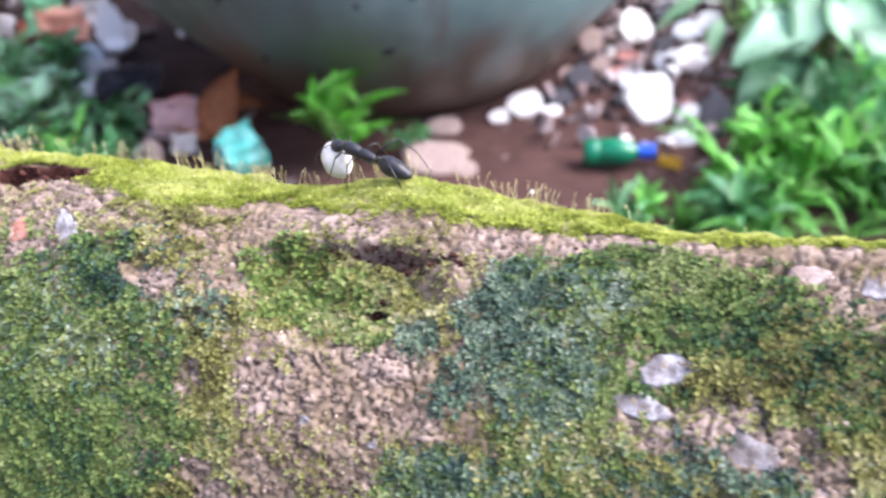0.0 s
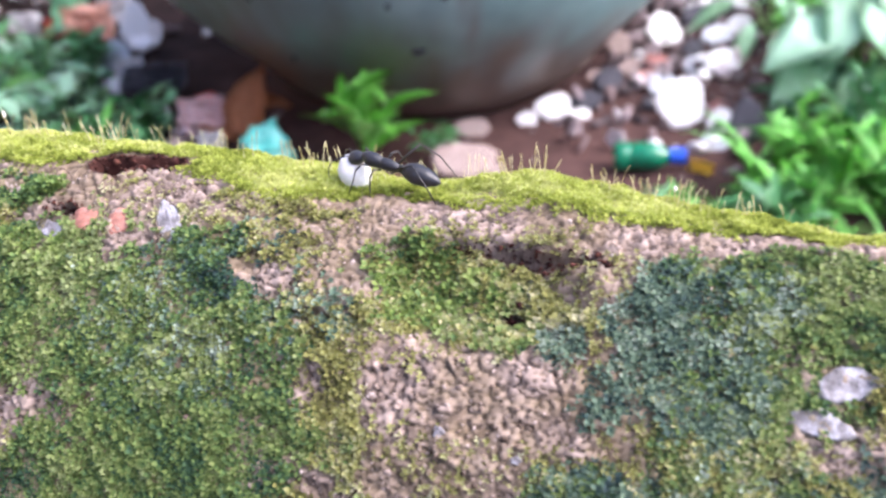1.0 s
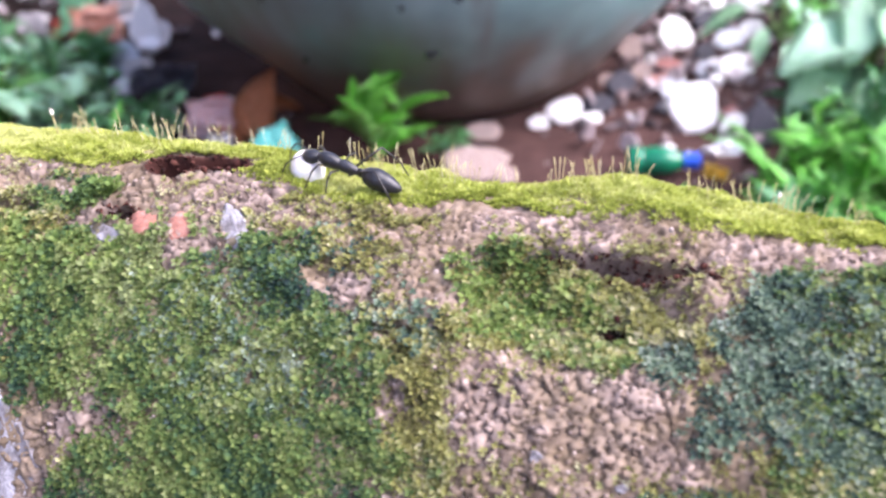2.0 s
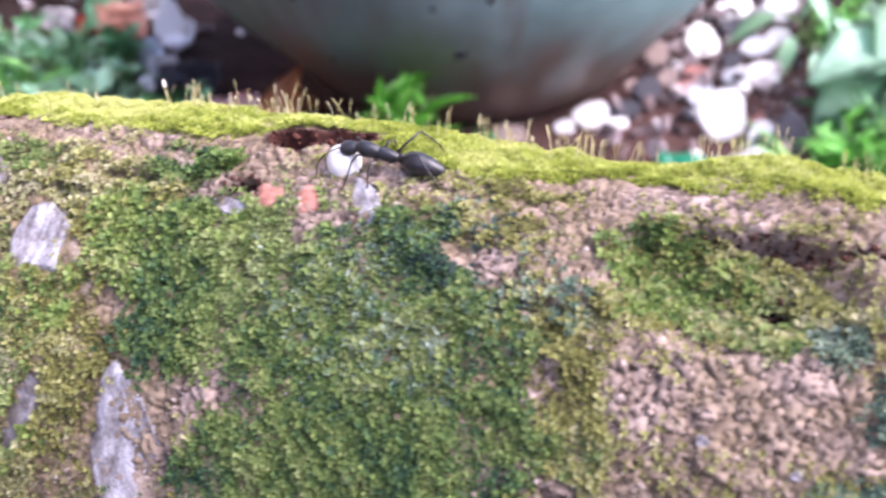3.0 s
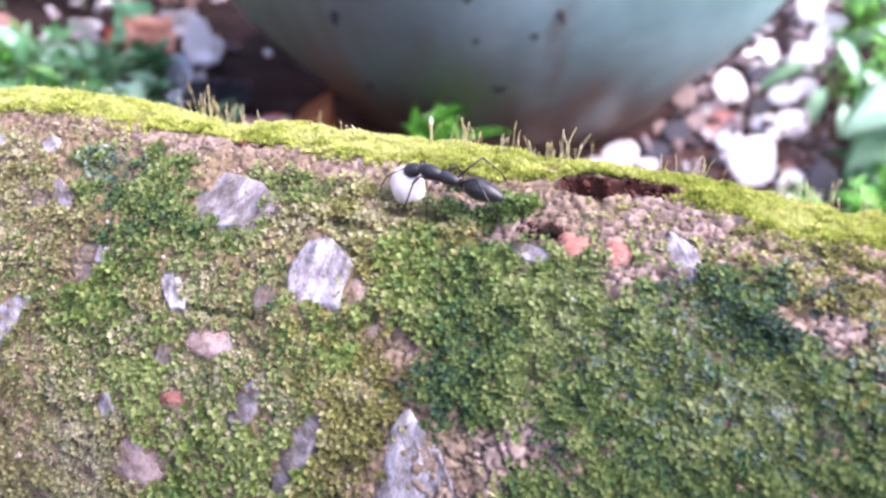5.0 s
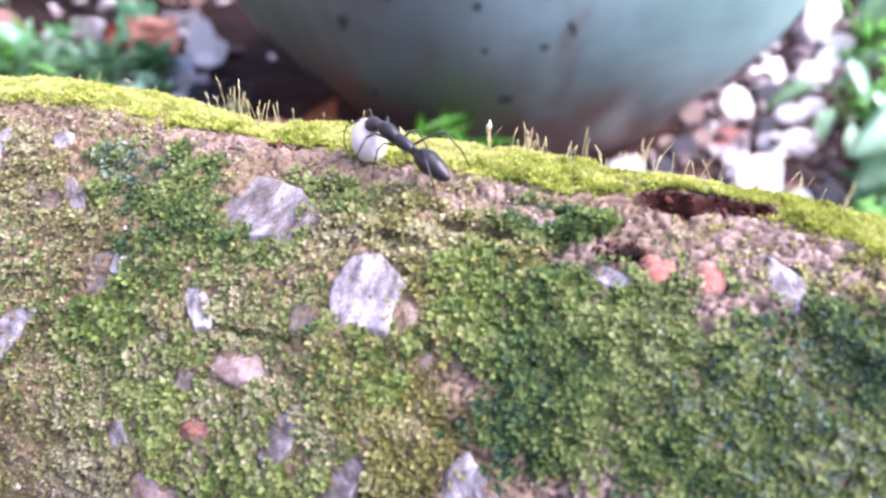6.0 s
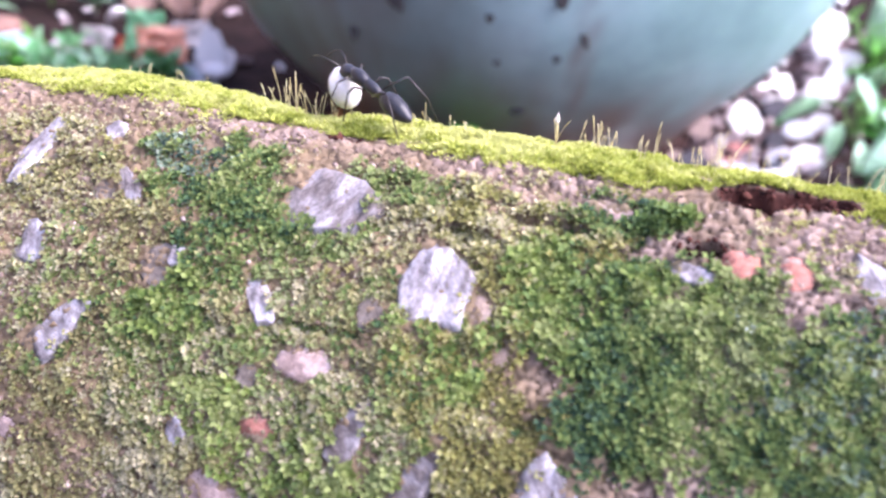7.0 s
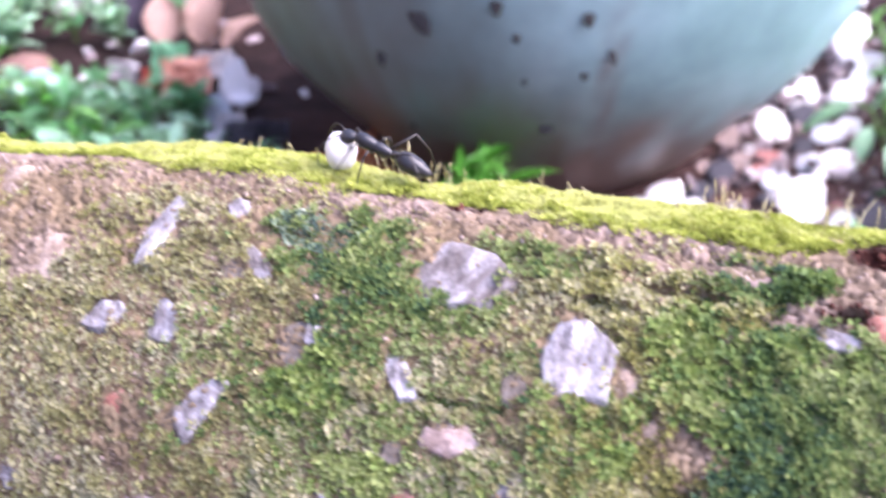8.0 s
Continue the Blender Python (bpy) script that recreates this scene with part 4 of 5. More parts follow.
# unseen walls, added to cut sky light from the west, south and far side
PLASTER = surface("plaster", [(0.16, 0.13, 0.11), (0.24, 0.20, 0.17), (0.30, 0.26, 0.23)], 3, 0.95, 0.4, 60, grain=0.15)
for name, x0, x1, y0, y1, tall in (("wall_west", -2.05, -1.90, -2.0, 4.2, 2.3), ("wall_far", -1.90, 4.0, 4.2, 4.35, 2.0), ("wall_south", -1.90, 4.0, -1.75, -1.60, 0.9)):
    bm = bmesh.new()
    bmesh.ops.create_cube(bm, size=1)
    bmesh.ops.scale(bm, vec=(x1 - x0, y1 - y0, tall + 0.1), verts=bm.verts)
    bmesh.ops.translate(bm, vec=((x0 + x1) / 2, (y0 + y1) / 2, tall / 2 - 0.05), verts=bm.verts)
    bmesh.ops.bevel(bm, geom=bm.edges[:], offset=0.02, segments=2, affect="EDGES")
    tagged(new(name, from_bm(name, bm, PLASTER, False)), "unseen plain brown plastered wall added to cut sky light", "wall", kind="structure")

# the big round tub, its belly narrowing to the foot
TUB_X, TUB_Y = -0.090, 1.402
tub = tagged(new("tub"), "large round blue-grey painted tub standing on bare soil", "tub")
tub.matrix_world = pose(TUB_X, TUB_Y, -0.012)
profile = [(0.120, 0.0), (0.172, 0.002), (0.200, 0.012), (0.226, 0.030), (0.248, 0.050), (0.282, 0.090), (0.332, 0.140), (0.376, 0.190), (0.410, 0.250), (0.428, 0.300), (0.440, 0.340), (0.442, 0.370), (0.456, 0.382),
           (0.460, 0.398), (0.454, 0.408), (0.432, 0.408), (0.424, 0.392), (0.418, 0.330), (0.400, 0.260), (0.330, 0.150), (0.230, 0.070), (0.0005, 0.050)]
bm = lathe_bm(profile, 96)
for vert in bm.verts:
    r = 1 + 0.012 * noise.noise(Vector((vert.co.x * 3, vert.co.y * 3, vert.co.z * 4))) + 0.004 * noise.noise(vert.co * 14)
    vert.co.x, vert.co.y = vert.co.x * r, vert.co.y * r
bmesh.ops.subdivide_edges(bm, edges=bm.edges[:], cuts=1, use_grid_fill=True)
body_mesh = from_bm("body", bm, TUB)
spots = np.array([vert.co[:] for vert in body_mesh.vertices])
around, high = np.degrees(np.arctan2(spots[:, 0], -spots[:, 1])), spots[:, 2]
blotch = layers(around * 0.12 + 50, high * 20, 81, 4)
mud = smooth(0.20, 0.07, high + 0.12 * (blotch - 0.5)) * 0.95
# shade on the left side put into the paint as a dull brownish tone
side_shade = 0.95 * smooth(14, -30, around + 26 * (blotch - 0.5) + 60 * (high - 0.2)) * (0.55 + 0.45 * layers(around * 0.5 + 80, high * 9, 83, 3))
# rusty runs down the belly
for a, wide, top in ((17, 8, 0.20), (9, 1.0, 0.34), (2, 2.5, 0.18), (-16, 4, 0.16), (30, 4, 0.18), (-38, 5, 0.2)):
    mud = np.maximum(mud, 0.9 * np.exp(-(((around - a + 3 * (blotch - 0.5)) / wide) ** 2)) * smooth(top + 0.03, top - 0.08, high + 0.08 * (blotch - 0.5)))
at = body_mesh.attributes.new("mud", "FLOAT", "POINT")
at.data.foreach_set("value", np.clip(mud, 0, 1).astype(np.float32))
at = body_mesh.attributes.new("side_shade", "FLOAT", "POINT")
at.data.foreach_set("value", np.clip(side_shade, 0, 1).astype(np.float32))
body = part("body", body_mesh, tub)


def tub_radius(z):
    for (r0, z0), (r1, z1) in zip(profile[:12], profile[1:12]):
        if z0 <= z <= z1:
            return r0 + (r1 - r0) * (z - z0) / (z1 - z0)
    return 0.4


# dark runs and chips in the paint
CHIP = surface("tub chip", [(0.016, 0.016, 0.018), (0.05, 0.05, 0.05)], 60, 0.95, 0.3, 300, spec=0.1)
chip_mesh = stone_mesh(1, 1, 1, CHIP, random.Random(8), True)
chip_mesh.name = "paint_chip"
for around, z, w, h, tilt in CHIPS:
    r = tub_radius(z)
    slope = math.degrees(math.atan2(tub_radius(z + 0.02) - tub_radius(z - 0.02), 0.04))
    part("paint_chip", chip_mesh, tub, pose(0, 0, 0, 0, 0, around) @ pose(0, -r, z, 90 - slope, 0, 0) @ pose(0, 0, 0, 0, 0, tilt) @ Matrix.Diagonal((w, h, 0.0022, 1)), "dark chip in the paint")


def shard_mesh(name, material, rng, sides=7, thick=0.10, bowl=0.18):
    """A broken flat piece about 1 across, slightly dished, with a worn edge."""
    bm = bmesh.new()
    ring = []
    for k in range(sides):
        a = 2 * math.pi * (k + rng.uniform(-0.25, 0.25)) / sides
        r = rng.uniform(0.42, 0.55)
        ring.append((r * math.cos(a), r * math.sin(a)))
    rows = []
    for scale, z in ((0.90, 0.0), (1.0, thick * 0.35), (1.0, thick * 0.7), (0.88, thick)):
        rows.append([bm.verts.new((x * scale, y * scale, z + bowl * (x * x + y * y))) for x, y in ring])
    for a, b in zip(rows, rows[1:]):
        for k in range(sides):
            bm.faces.new((a[k], a[(k + 1) % sides], b[(k + 1) % sides], b[k]))
    for row, flip in ((rows[0], True), (rows[-1], False)):
        mid = bm.verts.new((0, 0, row[0].co.z - bowl * 0.2))
        for k in range(sides):
            tri = (row[k], row[(k + 1) % sides], mid)
            bm.faces.new(tri[::-1] if flip else tri)
    bmesh.ops.recalc_face_normals(bm, faces=bm.faces)
    return from_bm(name, bm, material, False)


rng = random.Random(21)
white_kinds = [shard_mesh("shard", SHELL, rng, rng.randint(8, 11), 0.24, 0.10) for _ in range(6)]
debris_kinds = [shard_mesh("chip", DEBRIS, rng, rng.randint(5, 8), rng.uniform(0.1, 0.35), rng.uniform(0, 0.3)) for _ in range(8)]


def lay(ob, x, y, size, tilt=20, up=0.0, stretch=1.0, turn=None, face=None):
    """Lay a flat piece on the soil, tipped towards one side."""
    turn = rng.uniform(0, 360) if turn is None else turn
    way = rng.uniform(0, 360) if face is None else face
    ob.matrix_world = pose(x, y, ground_height(x, y) + up + size * 0.5 * math.sin(radians(tilt)) * 0.8, 0, 0, way) @ pose(0, 0, 0, tilt, 0, turn) @ Matrix.Diagonal((size, size * stretch, size, 1))
    return ob


def stand(ob, x, y, wide, tall, tilt=58, face=0.0, deep=0.45):
    """Set a broken piece on the soil, leaning back."""
    ob.matrix_world = pose(x, y, ground_height(x, y) - 0.003 + 0.48 * tall * math.sin(radians(tilt)), 0, 0, face) @ pose(0, 0, 0, tilt, 0, 0) @ Matrix.Diagonal((wide * 1.04, tall * 1.04, wide * deep, 1))
    return ob


# x, y, width, height
WHITES = [
    (0.231, 1.151, 0.064, 0.066), (0.265, 1.460, 0.056, 0.058), (0.358, 1.622, 0.050, 0.052), (0.326, 1.600, 0.034, 0.036), (0.069, 1.192, 0.053, 0.036), (0.033, 1.179, 0.030, 0.022), (0.106, 1.180, 0.028, 0.019),
    (0.321, 1.301, 0.052, 0.048), (0.305, 1.350, 0.034, 0.024), (0.278, 1.125, 0.034, 0.036), (0.266, 1.075, 0.026, 0.018), (0.423, 1.606, 0.056, 0.055), (0.527, 1.825, 0.062, 0.040), (0.505, 1.90, 0.060, 0.080),
    (0.480, 1.720, 0.050, 0.045), (0.560, 2.050, 0.080, 0.060), (0.680, 2.100, 0.060, 0.075), (0.390, 1.480, 0.040, 0.034), (0.182, 1.071, 0.032, 0.022), (0.150, 1.040, 0.030, 0.020),
    (-0.626, 1.597, 0.052, 0.092), (-0.600, 1.610, 0.030, 0.050), (-0.593, 1.380, 0.044, 0.030), (-0.417, 1.201, 0.042, 0.038), (-0.445, 1.126, 0.032, 0.028), (-0.478, 1.231, 0.024, 0.038), (-0.922, 1.664, 0.050, 0.042),
    (-0.994, 1.700, 0.022, 0.020), (0.620, 2.300, 0.090, 0.070),
]
for x, y, wide, tall in WHITES:
    ob = tagged(new("shard", rng.choice(white_kinds)), "broken white shard lying on the soil", "shard", "white shards on the soil")
    stand(ob, x, y, wide, tall, rng.uniform(48, 66), rng.uniform(-14, 22))
PALE_GREY = surface("pale grey shard", [(0.40, 0.42, 0.46), (0.56, 0.58, 0.62)], 40, 0.6, 0.3, 200, grain=0.1)
for x, y, wide, tall in ((-0.621, 1.466, 0.050, 0.062), (-0.601, 1.447, 0.030, 0.040), (0.288, 1.322, 0.038, 0.028), (0.227, 1.258, 0.040, 0.030), (0.259, 1.065, 0.036, 0.024), (0.345, 1.440, 0.045, 0.036)):
    ob = tagged(new("shard", shard_mesh("shard", PALE_GREY, rng, 9, 0.24, 0.10)), "broken pale grey shard lying on the soil", "shard", "grey shards on the soil")
    stand(ob, x, y, wide, tall, rng.uniform(48, 66), rng.uniform(-14, 22))
DARK_STONE = surface("dark stone", [(0.012, 0.011, 0.016), (0.035, 0.034, 0.045), (0.08, 0.08, 0.10)], 40, 0.8, 0.5, 200, grain=0.2)
for x, y, wide, tall in ((0.326, 1.519, 0.050, 0.036), (0.301, 1.089, 0.046, 0.060), (0.150, 1.270, 0.050, 0.040), (0.115, 1.215, 0.045, 0.034), (0.296, 1.400, 0.040, 0.030), (0.210, 1.210, 0.040, 0.026), (0.262, 1.235, 0.036, 0.026)):
    ob = tagged(new("rock", shard_mesh("rock", DARK_STONE, rng, 8, 0.5, 0.02)), "dark bluish grey stone in the rubble", "rock", "dark stones in the rubble")
    stand(ob, x, y, wide, tall, rng.uniform(30, 60), rng.uniform(-20, 30), 0.6)
TAN_BRICK = surface("tan brick", [(0.20, 0.14, 0.12), (0.31, 0.235, 0.21), (0.40, 0.32, 0.295)], 24, 0.9, 0.4, 160, grain=0.2)
RED_BRICK = surface("red brick", [(0.22, 0.08, 0.07), (0.34, 0.15, 0.13), (0.42, 0.22, 0.19)], 40, 0.95, 0.5, 200, grain=0.2)
for x, y, wide, tall, material, label in (
        (-0.043, 1.153, 0.046, 0.036, TAN_BRICK, "pinkish tan"), (-0.053, 1.035, 0.080, 0.050, TAN_BRICK, "pinkish tan"), (-0.015, 1.022, 0.034, 0.026, TAN_BRICK, "pinkish tan"), (0.198, 1.337, 0.040, 0.034, TAN_BRICK, "pinkish tan"),
        (0.189, 1.415, 0.038, 0.046, TAN_BRICK, "pinkish tan"), (0.144, 1.321, 0.028, 0.026, TAN_BRICK, "pinkish tan"), (0.232, 1.333, 0.042, 0.040, RED_BRICK, "dull red"), (0.212, 1.300, 0.028, 0.022, RED_BRICK, "dull red"),
        (0.285, 1.170, 0.026, 0.022, RED_BRICK, "dull red"), (-0.430, 1.120, 0.030, 0.046, TAN_BRICK, "pinkish tan")):
    ob = tagged(new("brick_chip", shard_mesh("brick_chip", material, rng, 8, 0.3, 0.05)), label + " broken brick piece on the soil", "brick chip", "brick chips")
    stand(ob, x, y, wide, tall, rng.uniform(25, 55), rng.uniform(-15, 15), 0.5)
for _ in range(46):
    y = rng.uniform(1.02, 2.3)
    x = rng.uniform(0.10, 0.26 + 0.22 * (y - 1.0))
    if math.hypot(x - TUB_X, y - TUB_Y) > 0.30:
        ob = tagged(new("shard", rng.choice(white_kinds)), "small broken white shard in a rubble heap", "shard", "white shards in the rubble")
        lay(ob, x, y, rng.uniform(0.010, 0.024) * (0.7 + 0.3 * y), rng.uniform(25, 65), 0.010, rng.uniform(0.7, 1), face=rng.uniform(-30, 45))
for _ in range(18):
    x, y = rng.uniform(-1.2, -0.5), rng.uniform(1.25, 2.3)
    ob = tagged(new("shard", rng.choice(white_kinds)), "small broken white shard among weeds", "shard", "white shards among weeds")
    lay(ob, x, y, rng.uniform(0.02, 0.05), rng.uniform(10, 50), 0.008, rng.uniform(0.6, 1), face=rng.uniform(-40, 40))
# the heap of broken bits beside the tub
placed = 0
while placed < 215:
    x, y = rng.uniform(0.05, 0.72), rng.uniform(0.98, 2.5)
    if math.hypot(x - TUB_X, y - TUB_Y) < 0.26 or x > 0.30 + 0.28 * (y - 1.0) + rng.uniform(-0.05, 0.05):
        continue
    ob = tagged(new("rubble_chip", rng.choice(debris_kinds)), "small broken chip of stone or pottery in a rubble heap", "rubble", "rubble beside the tub")
    lay(ob, x, y, rng.uniform(0.010, 0.032) * (0.8 + 0.25 * y), rng.uniform(15, 65), rng.uniform(0, 0.012), rng.uniform(0.6, 1), face=rng.uniform(-40, 50))
    placed += 1
for _ in range(40):
    x, y = rng.uniform(-0.75, 0.2), rng.uniform(0.85, 1.35)
    ob = tagged(new("rubble_chip", rng.choice(debris_kinds)), "small broken chip lying on the dark soil", "rubble", "rubble on the soil")
    lay(ob, x, y, rng.uniform(0.008, 0.022), rng.uniform(0, 30), 0.0, rng.uniform(0.6, 1))
for _ in range(30):
    x, y = rng.uniform(-1.3, -0.55), rng.uniform(1.3, 2.4)
    ob = tagged(new("rubble_chip", rng.choice(debris_kinds)), "small broken chip lying among weeds", "rubble", "rubble among the weeds")
    lay(ob, x, y, rng.uniform(0.015, 0.04), rng.uniform(0, 30), 0.0, rng.uniform(0.6, 1))


# finer bits fill the heap
FINE_DEBRIS = surface("fine debris", [(0.012, 0.010, 0.014), (0.045, 0.032, 0.034), (0.14, 0.095, 0.092), (0.34, 0.27, 0.27), (0.66, 0.62, 0.62)], 30, 0.85, 0.4, 260, pick="island", grain=0.2)
g = np.random.default_rng(71)
bx, by = g.uniform(0.05, 0.80, 2600), g.uniform(0.98, 2.5, 2600)
inside = (np.hypot(bx - TUB_X, by - TUB_Y) > 0.27) & (bx < 0.27 + 0.30 * (by - 1.0) + g.uniform(-0.06, 0.06, 2600)) & (g.uniform(0, 1, 2600) < smooth(0.02, 0.22, bx - 0.10 * (by < 1.15)))
bx, by = bx[inside], by[inside]
bz = np.array([ground_height(x, y) for x, y in zip(bx, by)])
sizes = np.minimum(0.0058 * np.exp(g.normal(0, 0.45, len(bx))), 0.014)
crumbs("rubble", np.c_[bx, by, bz + 0.4 * sizes], g, sizes, FINE_DEBRIS, "fine broken bits of stone, brick and pottery beside a tub", "rubble")


def blade(name, material, width, fold=0.15, droop=0.3, heart=0.0, rows=9, wavy=0.0):
    """A leaf 1 long along +y, folded along its rib and drooping to its tip."""
    verts, faces = [], []
    for i in range(rows):
        s = i / (rows - 1)
        w = width * (math.sin(math.pi * min(1, s * 0.98 + 0.02) ** (0.62 if heart else 0.8)) ** (0.7 if heart else 0.9)) * (1 - 0.25 * s)
        if i == rows - 1:
            w = 0.004
        y, z = s, 0.12 * math.sin(s * 2.2) - droop * s * s
        back = heart * max(0, 0.25 - s) * 0.8
        verts += [(-w, y - back, z + fold * w + wavy * math.sin(s * 19)), (-w * 0.5, y - back * 0.4, z + fold * w * 0.35), (0, y, z), (w * 0.5, y - back * 0.4, z + fold * w * 0.35), (w, y - back, z + fold * w + wavy * math.sin(s * 17 + 1))]
    faces = [tuple(q) for q in grid_faces(rows, 5)]
    bm = bmesh.new()
    vs_ = [bm.verts.new(p) for p in verts]
    for q in faces:
        bm.faces.new([vs_[k] for k in q])
    bmesh.ops.solidify(bm, geom=bm.faces[:], thickness=0.012)
    return from_bm(name, bm, material)


LANCE, LANCE_COOL = blade("leaf", LEAF, 0.13, 0.2, 0.35), blade("leaf", COOL_LEAF, 0.17, 0.2, 0.3)
OVAL_COOL = blade("leaf", COOL_LEAF, 0.26, 0.15, 0.25)
FRESH = blade("leaf", FRESH_LEAF, 0.15, 0.2, 0.3)
HEART = blade("leaf", PALE_LEAF, 0.40, 0.12, 0.30, 1.0, 11, 0.012)
GRASS = blade("leaf", LEAF, 0.055, 0.3, 0.5)


def herb(name, label, category, group, x, y, height, stems, per_stem, leaf, length, seed, splay=0.35, rise=(15, 60), turn_first=0, facing=None):
    """A small plant: stems from one root, leaves set along them in turn."""
    r = random.Random(seed)
    plant = tagged(new(name), label, category, group)
    plant.matrix_world = pose(x, y, ground_height(x, y) - 0.004)
    for k in range(stems):
        a = turn_first + 360 * k / stems + r.uniform(-30, 30)
        lean = splay * r.uniform(0.3, 1.2)
        tip = Vector((math.cos(radians(a)) * lean * height, math.sin(radians(a)) * lean * height, height * r.uniform(0.7, 1.05)))
        path = [Vector((tip.x * s * s, tip.y * s * s, tip.z * s)) for s in (0, 0.25, 0.5, 0.75, 1)]
        part("stem", tube_mesh("stem", path, [0.0022, 0.002, 0.0017, 0.0014, 0.0008], STEM, 5), plant)
        for j in range(per_stem):
            s = 0.25 + 0.75 * (j + r.uniform(0, 0.6)) / per_stem
            s = min(s, 1)
            at = Vector((tip.x * s * s, tip.y * s * s, tip.z * s))
            size = length * r.uniform(0.65, 1.15) * (1.1 - 0.4 * s)
            part("leaf", leaf, plant, Matrix.Translation(at) @ pose(0, 0, 0, 0, 0, r.uniform(0, 360) if facing is None else facing + r.uniform(-70, 70)) @ pose(0, 0, 0, r.uniform(*rise), r.uniform(-20, 20), 0) @ Matrix.Diagonal((size, size, size, 1)))
    return plant


# the weed before the tub
herb("weed", "small bright green weed with narrow pointed leaves", "weed", "", -0.172, 1.048, 0.108, 8, 5, FRESH, 0.085, 5, 0.42, (22, 72))
# ferny growth at the open side
r2 = random.Random(33)
for k, (x, y, h) in enumerate([(0.315, 0.86, 0.07), (0.37, 0.90, 0.10), (0.43, 0.88, 0.11), (0.50, 0.92, 0.12), (0.335, 0.97, 0.08), (0.41, 1.00, 0.11), (0.48, 1.02, 0.12), (0.56, 1.00, 0.12), (0.36, 1.10, 0.05),
                               (0.44, 1.13, 0.07), (0.52, 1.12, 0.08), (0.60, 1.14, 0.14), (0.42, 1.26, 0.13), (0.50, 1.28, 0.15), (0.58, 1.28, 0.16), (0.66, 1.30, 0.16), (0.29, 0.90, 0.05), (0.27, 0.84, 0.05),
                               (0.47, 1.44, 0.07), (0.52, 1.50, 0.09), (0.58, 1.52, 0.15), (0.68, 1.55, 0.16), (0.54, 1.72, 0.12), (0.64, 1.80, 0.14), (0.76, 1.85, 0.15), (0.75, 1.60, 0.16)]):
    herb("weed", "leafy green weed with narrow leaves in a dense patch", "weed", "weeds beside the rubble", x, y, h, r2.randint(4, 6), r2.randint(5, 7), (LANCE, FRESH, LANCE_COOL)[k % 3], 0.064, 100 + k, 0.55, (0, 60))
for k, (x, y, h) in enumerate([(0.150, 0.86, 0.035), (0.205, 0.85, 0.035), (0.255, 0.87, 0.045), (0.180, 0.90, 0.025)]):
    herb("weed", "leafy green weed with narrow leaves in a dense patch", "weed", "weeds beside the rubble", x, y, h, 4, 5, (LANCE_COOL, LANCE)[k % 2], 0.050, 500 + k, 0.6, (0, 60))
herb("weed", "small dull grey-green weed at the foot of a tub", "weed", "", -0.085, 1.075, 0.050, 5, 4, OVAL_COOL, 0.034, 520, 0.6, (0, 60))
# broad pale leaves above them: each leaf's x, y, height, length, turn, dip
PALE_LANCE = blade("leaf", PALE_LEAF, 0.17, 0.15, 0.3)


def broadleaf(x, y, leaf, leaves, label):
    plant = tagged(new("broadleaf_plant"), label, "plant", "broadleaf plants")
    plant.matrix_world = pose(x, y, ground_height(x, y) - 0.004)
    for lx, ly, lz, size, turn, dip in leaves:
        base = Vector((lx - x, ly - y + size * 0.35, lz + 0.02))
        mid = Vector((base.x * 0.35, base.y * 0.35 + 0.02, base.z * 0.7))
        part("stalk", tube_mesh("stalk", [(0, 0, 0), mid * 0.6, mid, (mid + base) * 0.52, base], [0.0026, 0.0024, 0.0020, 0.0016, 0.0011], STEM, 5), plant)
        part("leaf", leaf, plant, Matrix.Translation(base) @ pose(0, 0, 0, 30, 0, 0) @ pose(0, 0, 0, 0, 0, 180 + turn) @ pose(0, 0, 0, 14 - dip, 0, 0) @ Matrix.Diagonal((size, size, size, 1)))
    return plant


BROAD = "plant with broad pale green heart-shaped leaves"
broadleaf(0.44, 1.14, HEART, [(0.425, 1.145, 0.100, 0.075, -70, 18), (0.425, 1.100, 0.060, 0.070, -60, 28), (0.440, 1.065, 0.050, 0.105, 5, 48), (0.425, 1.150, 0.130, 0.080, 30, 20), (0.420, 1.190, 0.070, 0.080, -40, 25)], BROAD)
broadleaf(0.52, 1.15, HEART, [(0.460, 1.09, 0.125, 0.110, 25, 30), (0.500, 1.07, 0.020, 0.110, -20, 40), (0.510, 1.12, 0.150, 0.120, -10, 30), (0.560, 1.08, 0.090, 0.120, 30, 35), (0.555, 1.10, 0.160, 0.110, 0, 25)], BROAD)
broadleaf(0.47, 1.20, HEART, [(0.405, 1.10, 0.100, 0.098, -62, 14), (0.398, 1.10, 0.058, 0.095, -48, 20), (0.462, 1.06, 0.040, 0.110, 8, 40), (0.485, 1.09, 0.112, 0.105, 20, 20), (0.440, 1.12, 0.128, 0.090, -30, 16), (0.535, 1.10, 0.080, 0.105, 35, 28)], BROAD)
broadleaf(0.66, 1.22, HEART, [(0.620, 1.12, 0.130, 0.120, -20, 35), (0.680, 1.14, 0.090, 0.120, 20, 35), (0.640, 1.18, 0.190, 0.120, 0, 25), (0.720, 1.20, 0.170, 0.120, 35, 25)], BROAD)
broadleaf(0.42, 1.40, PALE_LANCE, [(0.345, 1.33, 0.070, 0.085, -60, 15), (0.372, 1.31, 0.040, 0.090, -30, 30), (0.395, 1.36, 0.100, 0.085, 20, 25), (0.430, 1.33, 0.060, 0.095, 40, 30), (0.400, 1.30, 0.020, 0.090, 0, 35), (0.450, 1.38, 0.110, 0.090, 60, 15)],
          "plant with narrow pale green leaves beside the rubble")
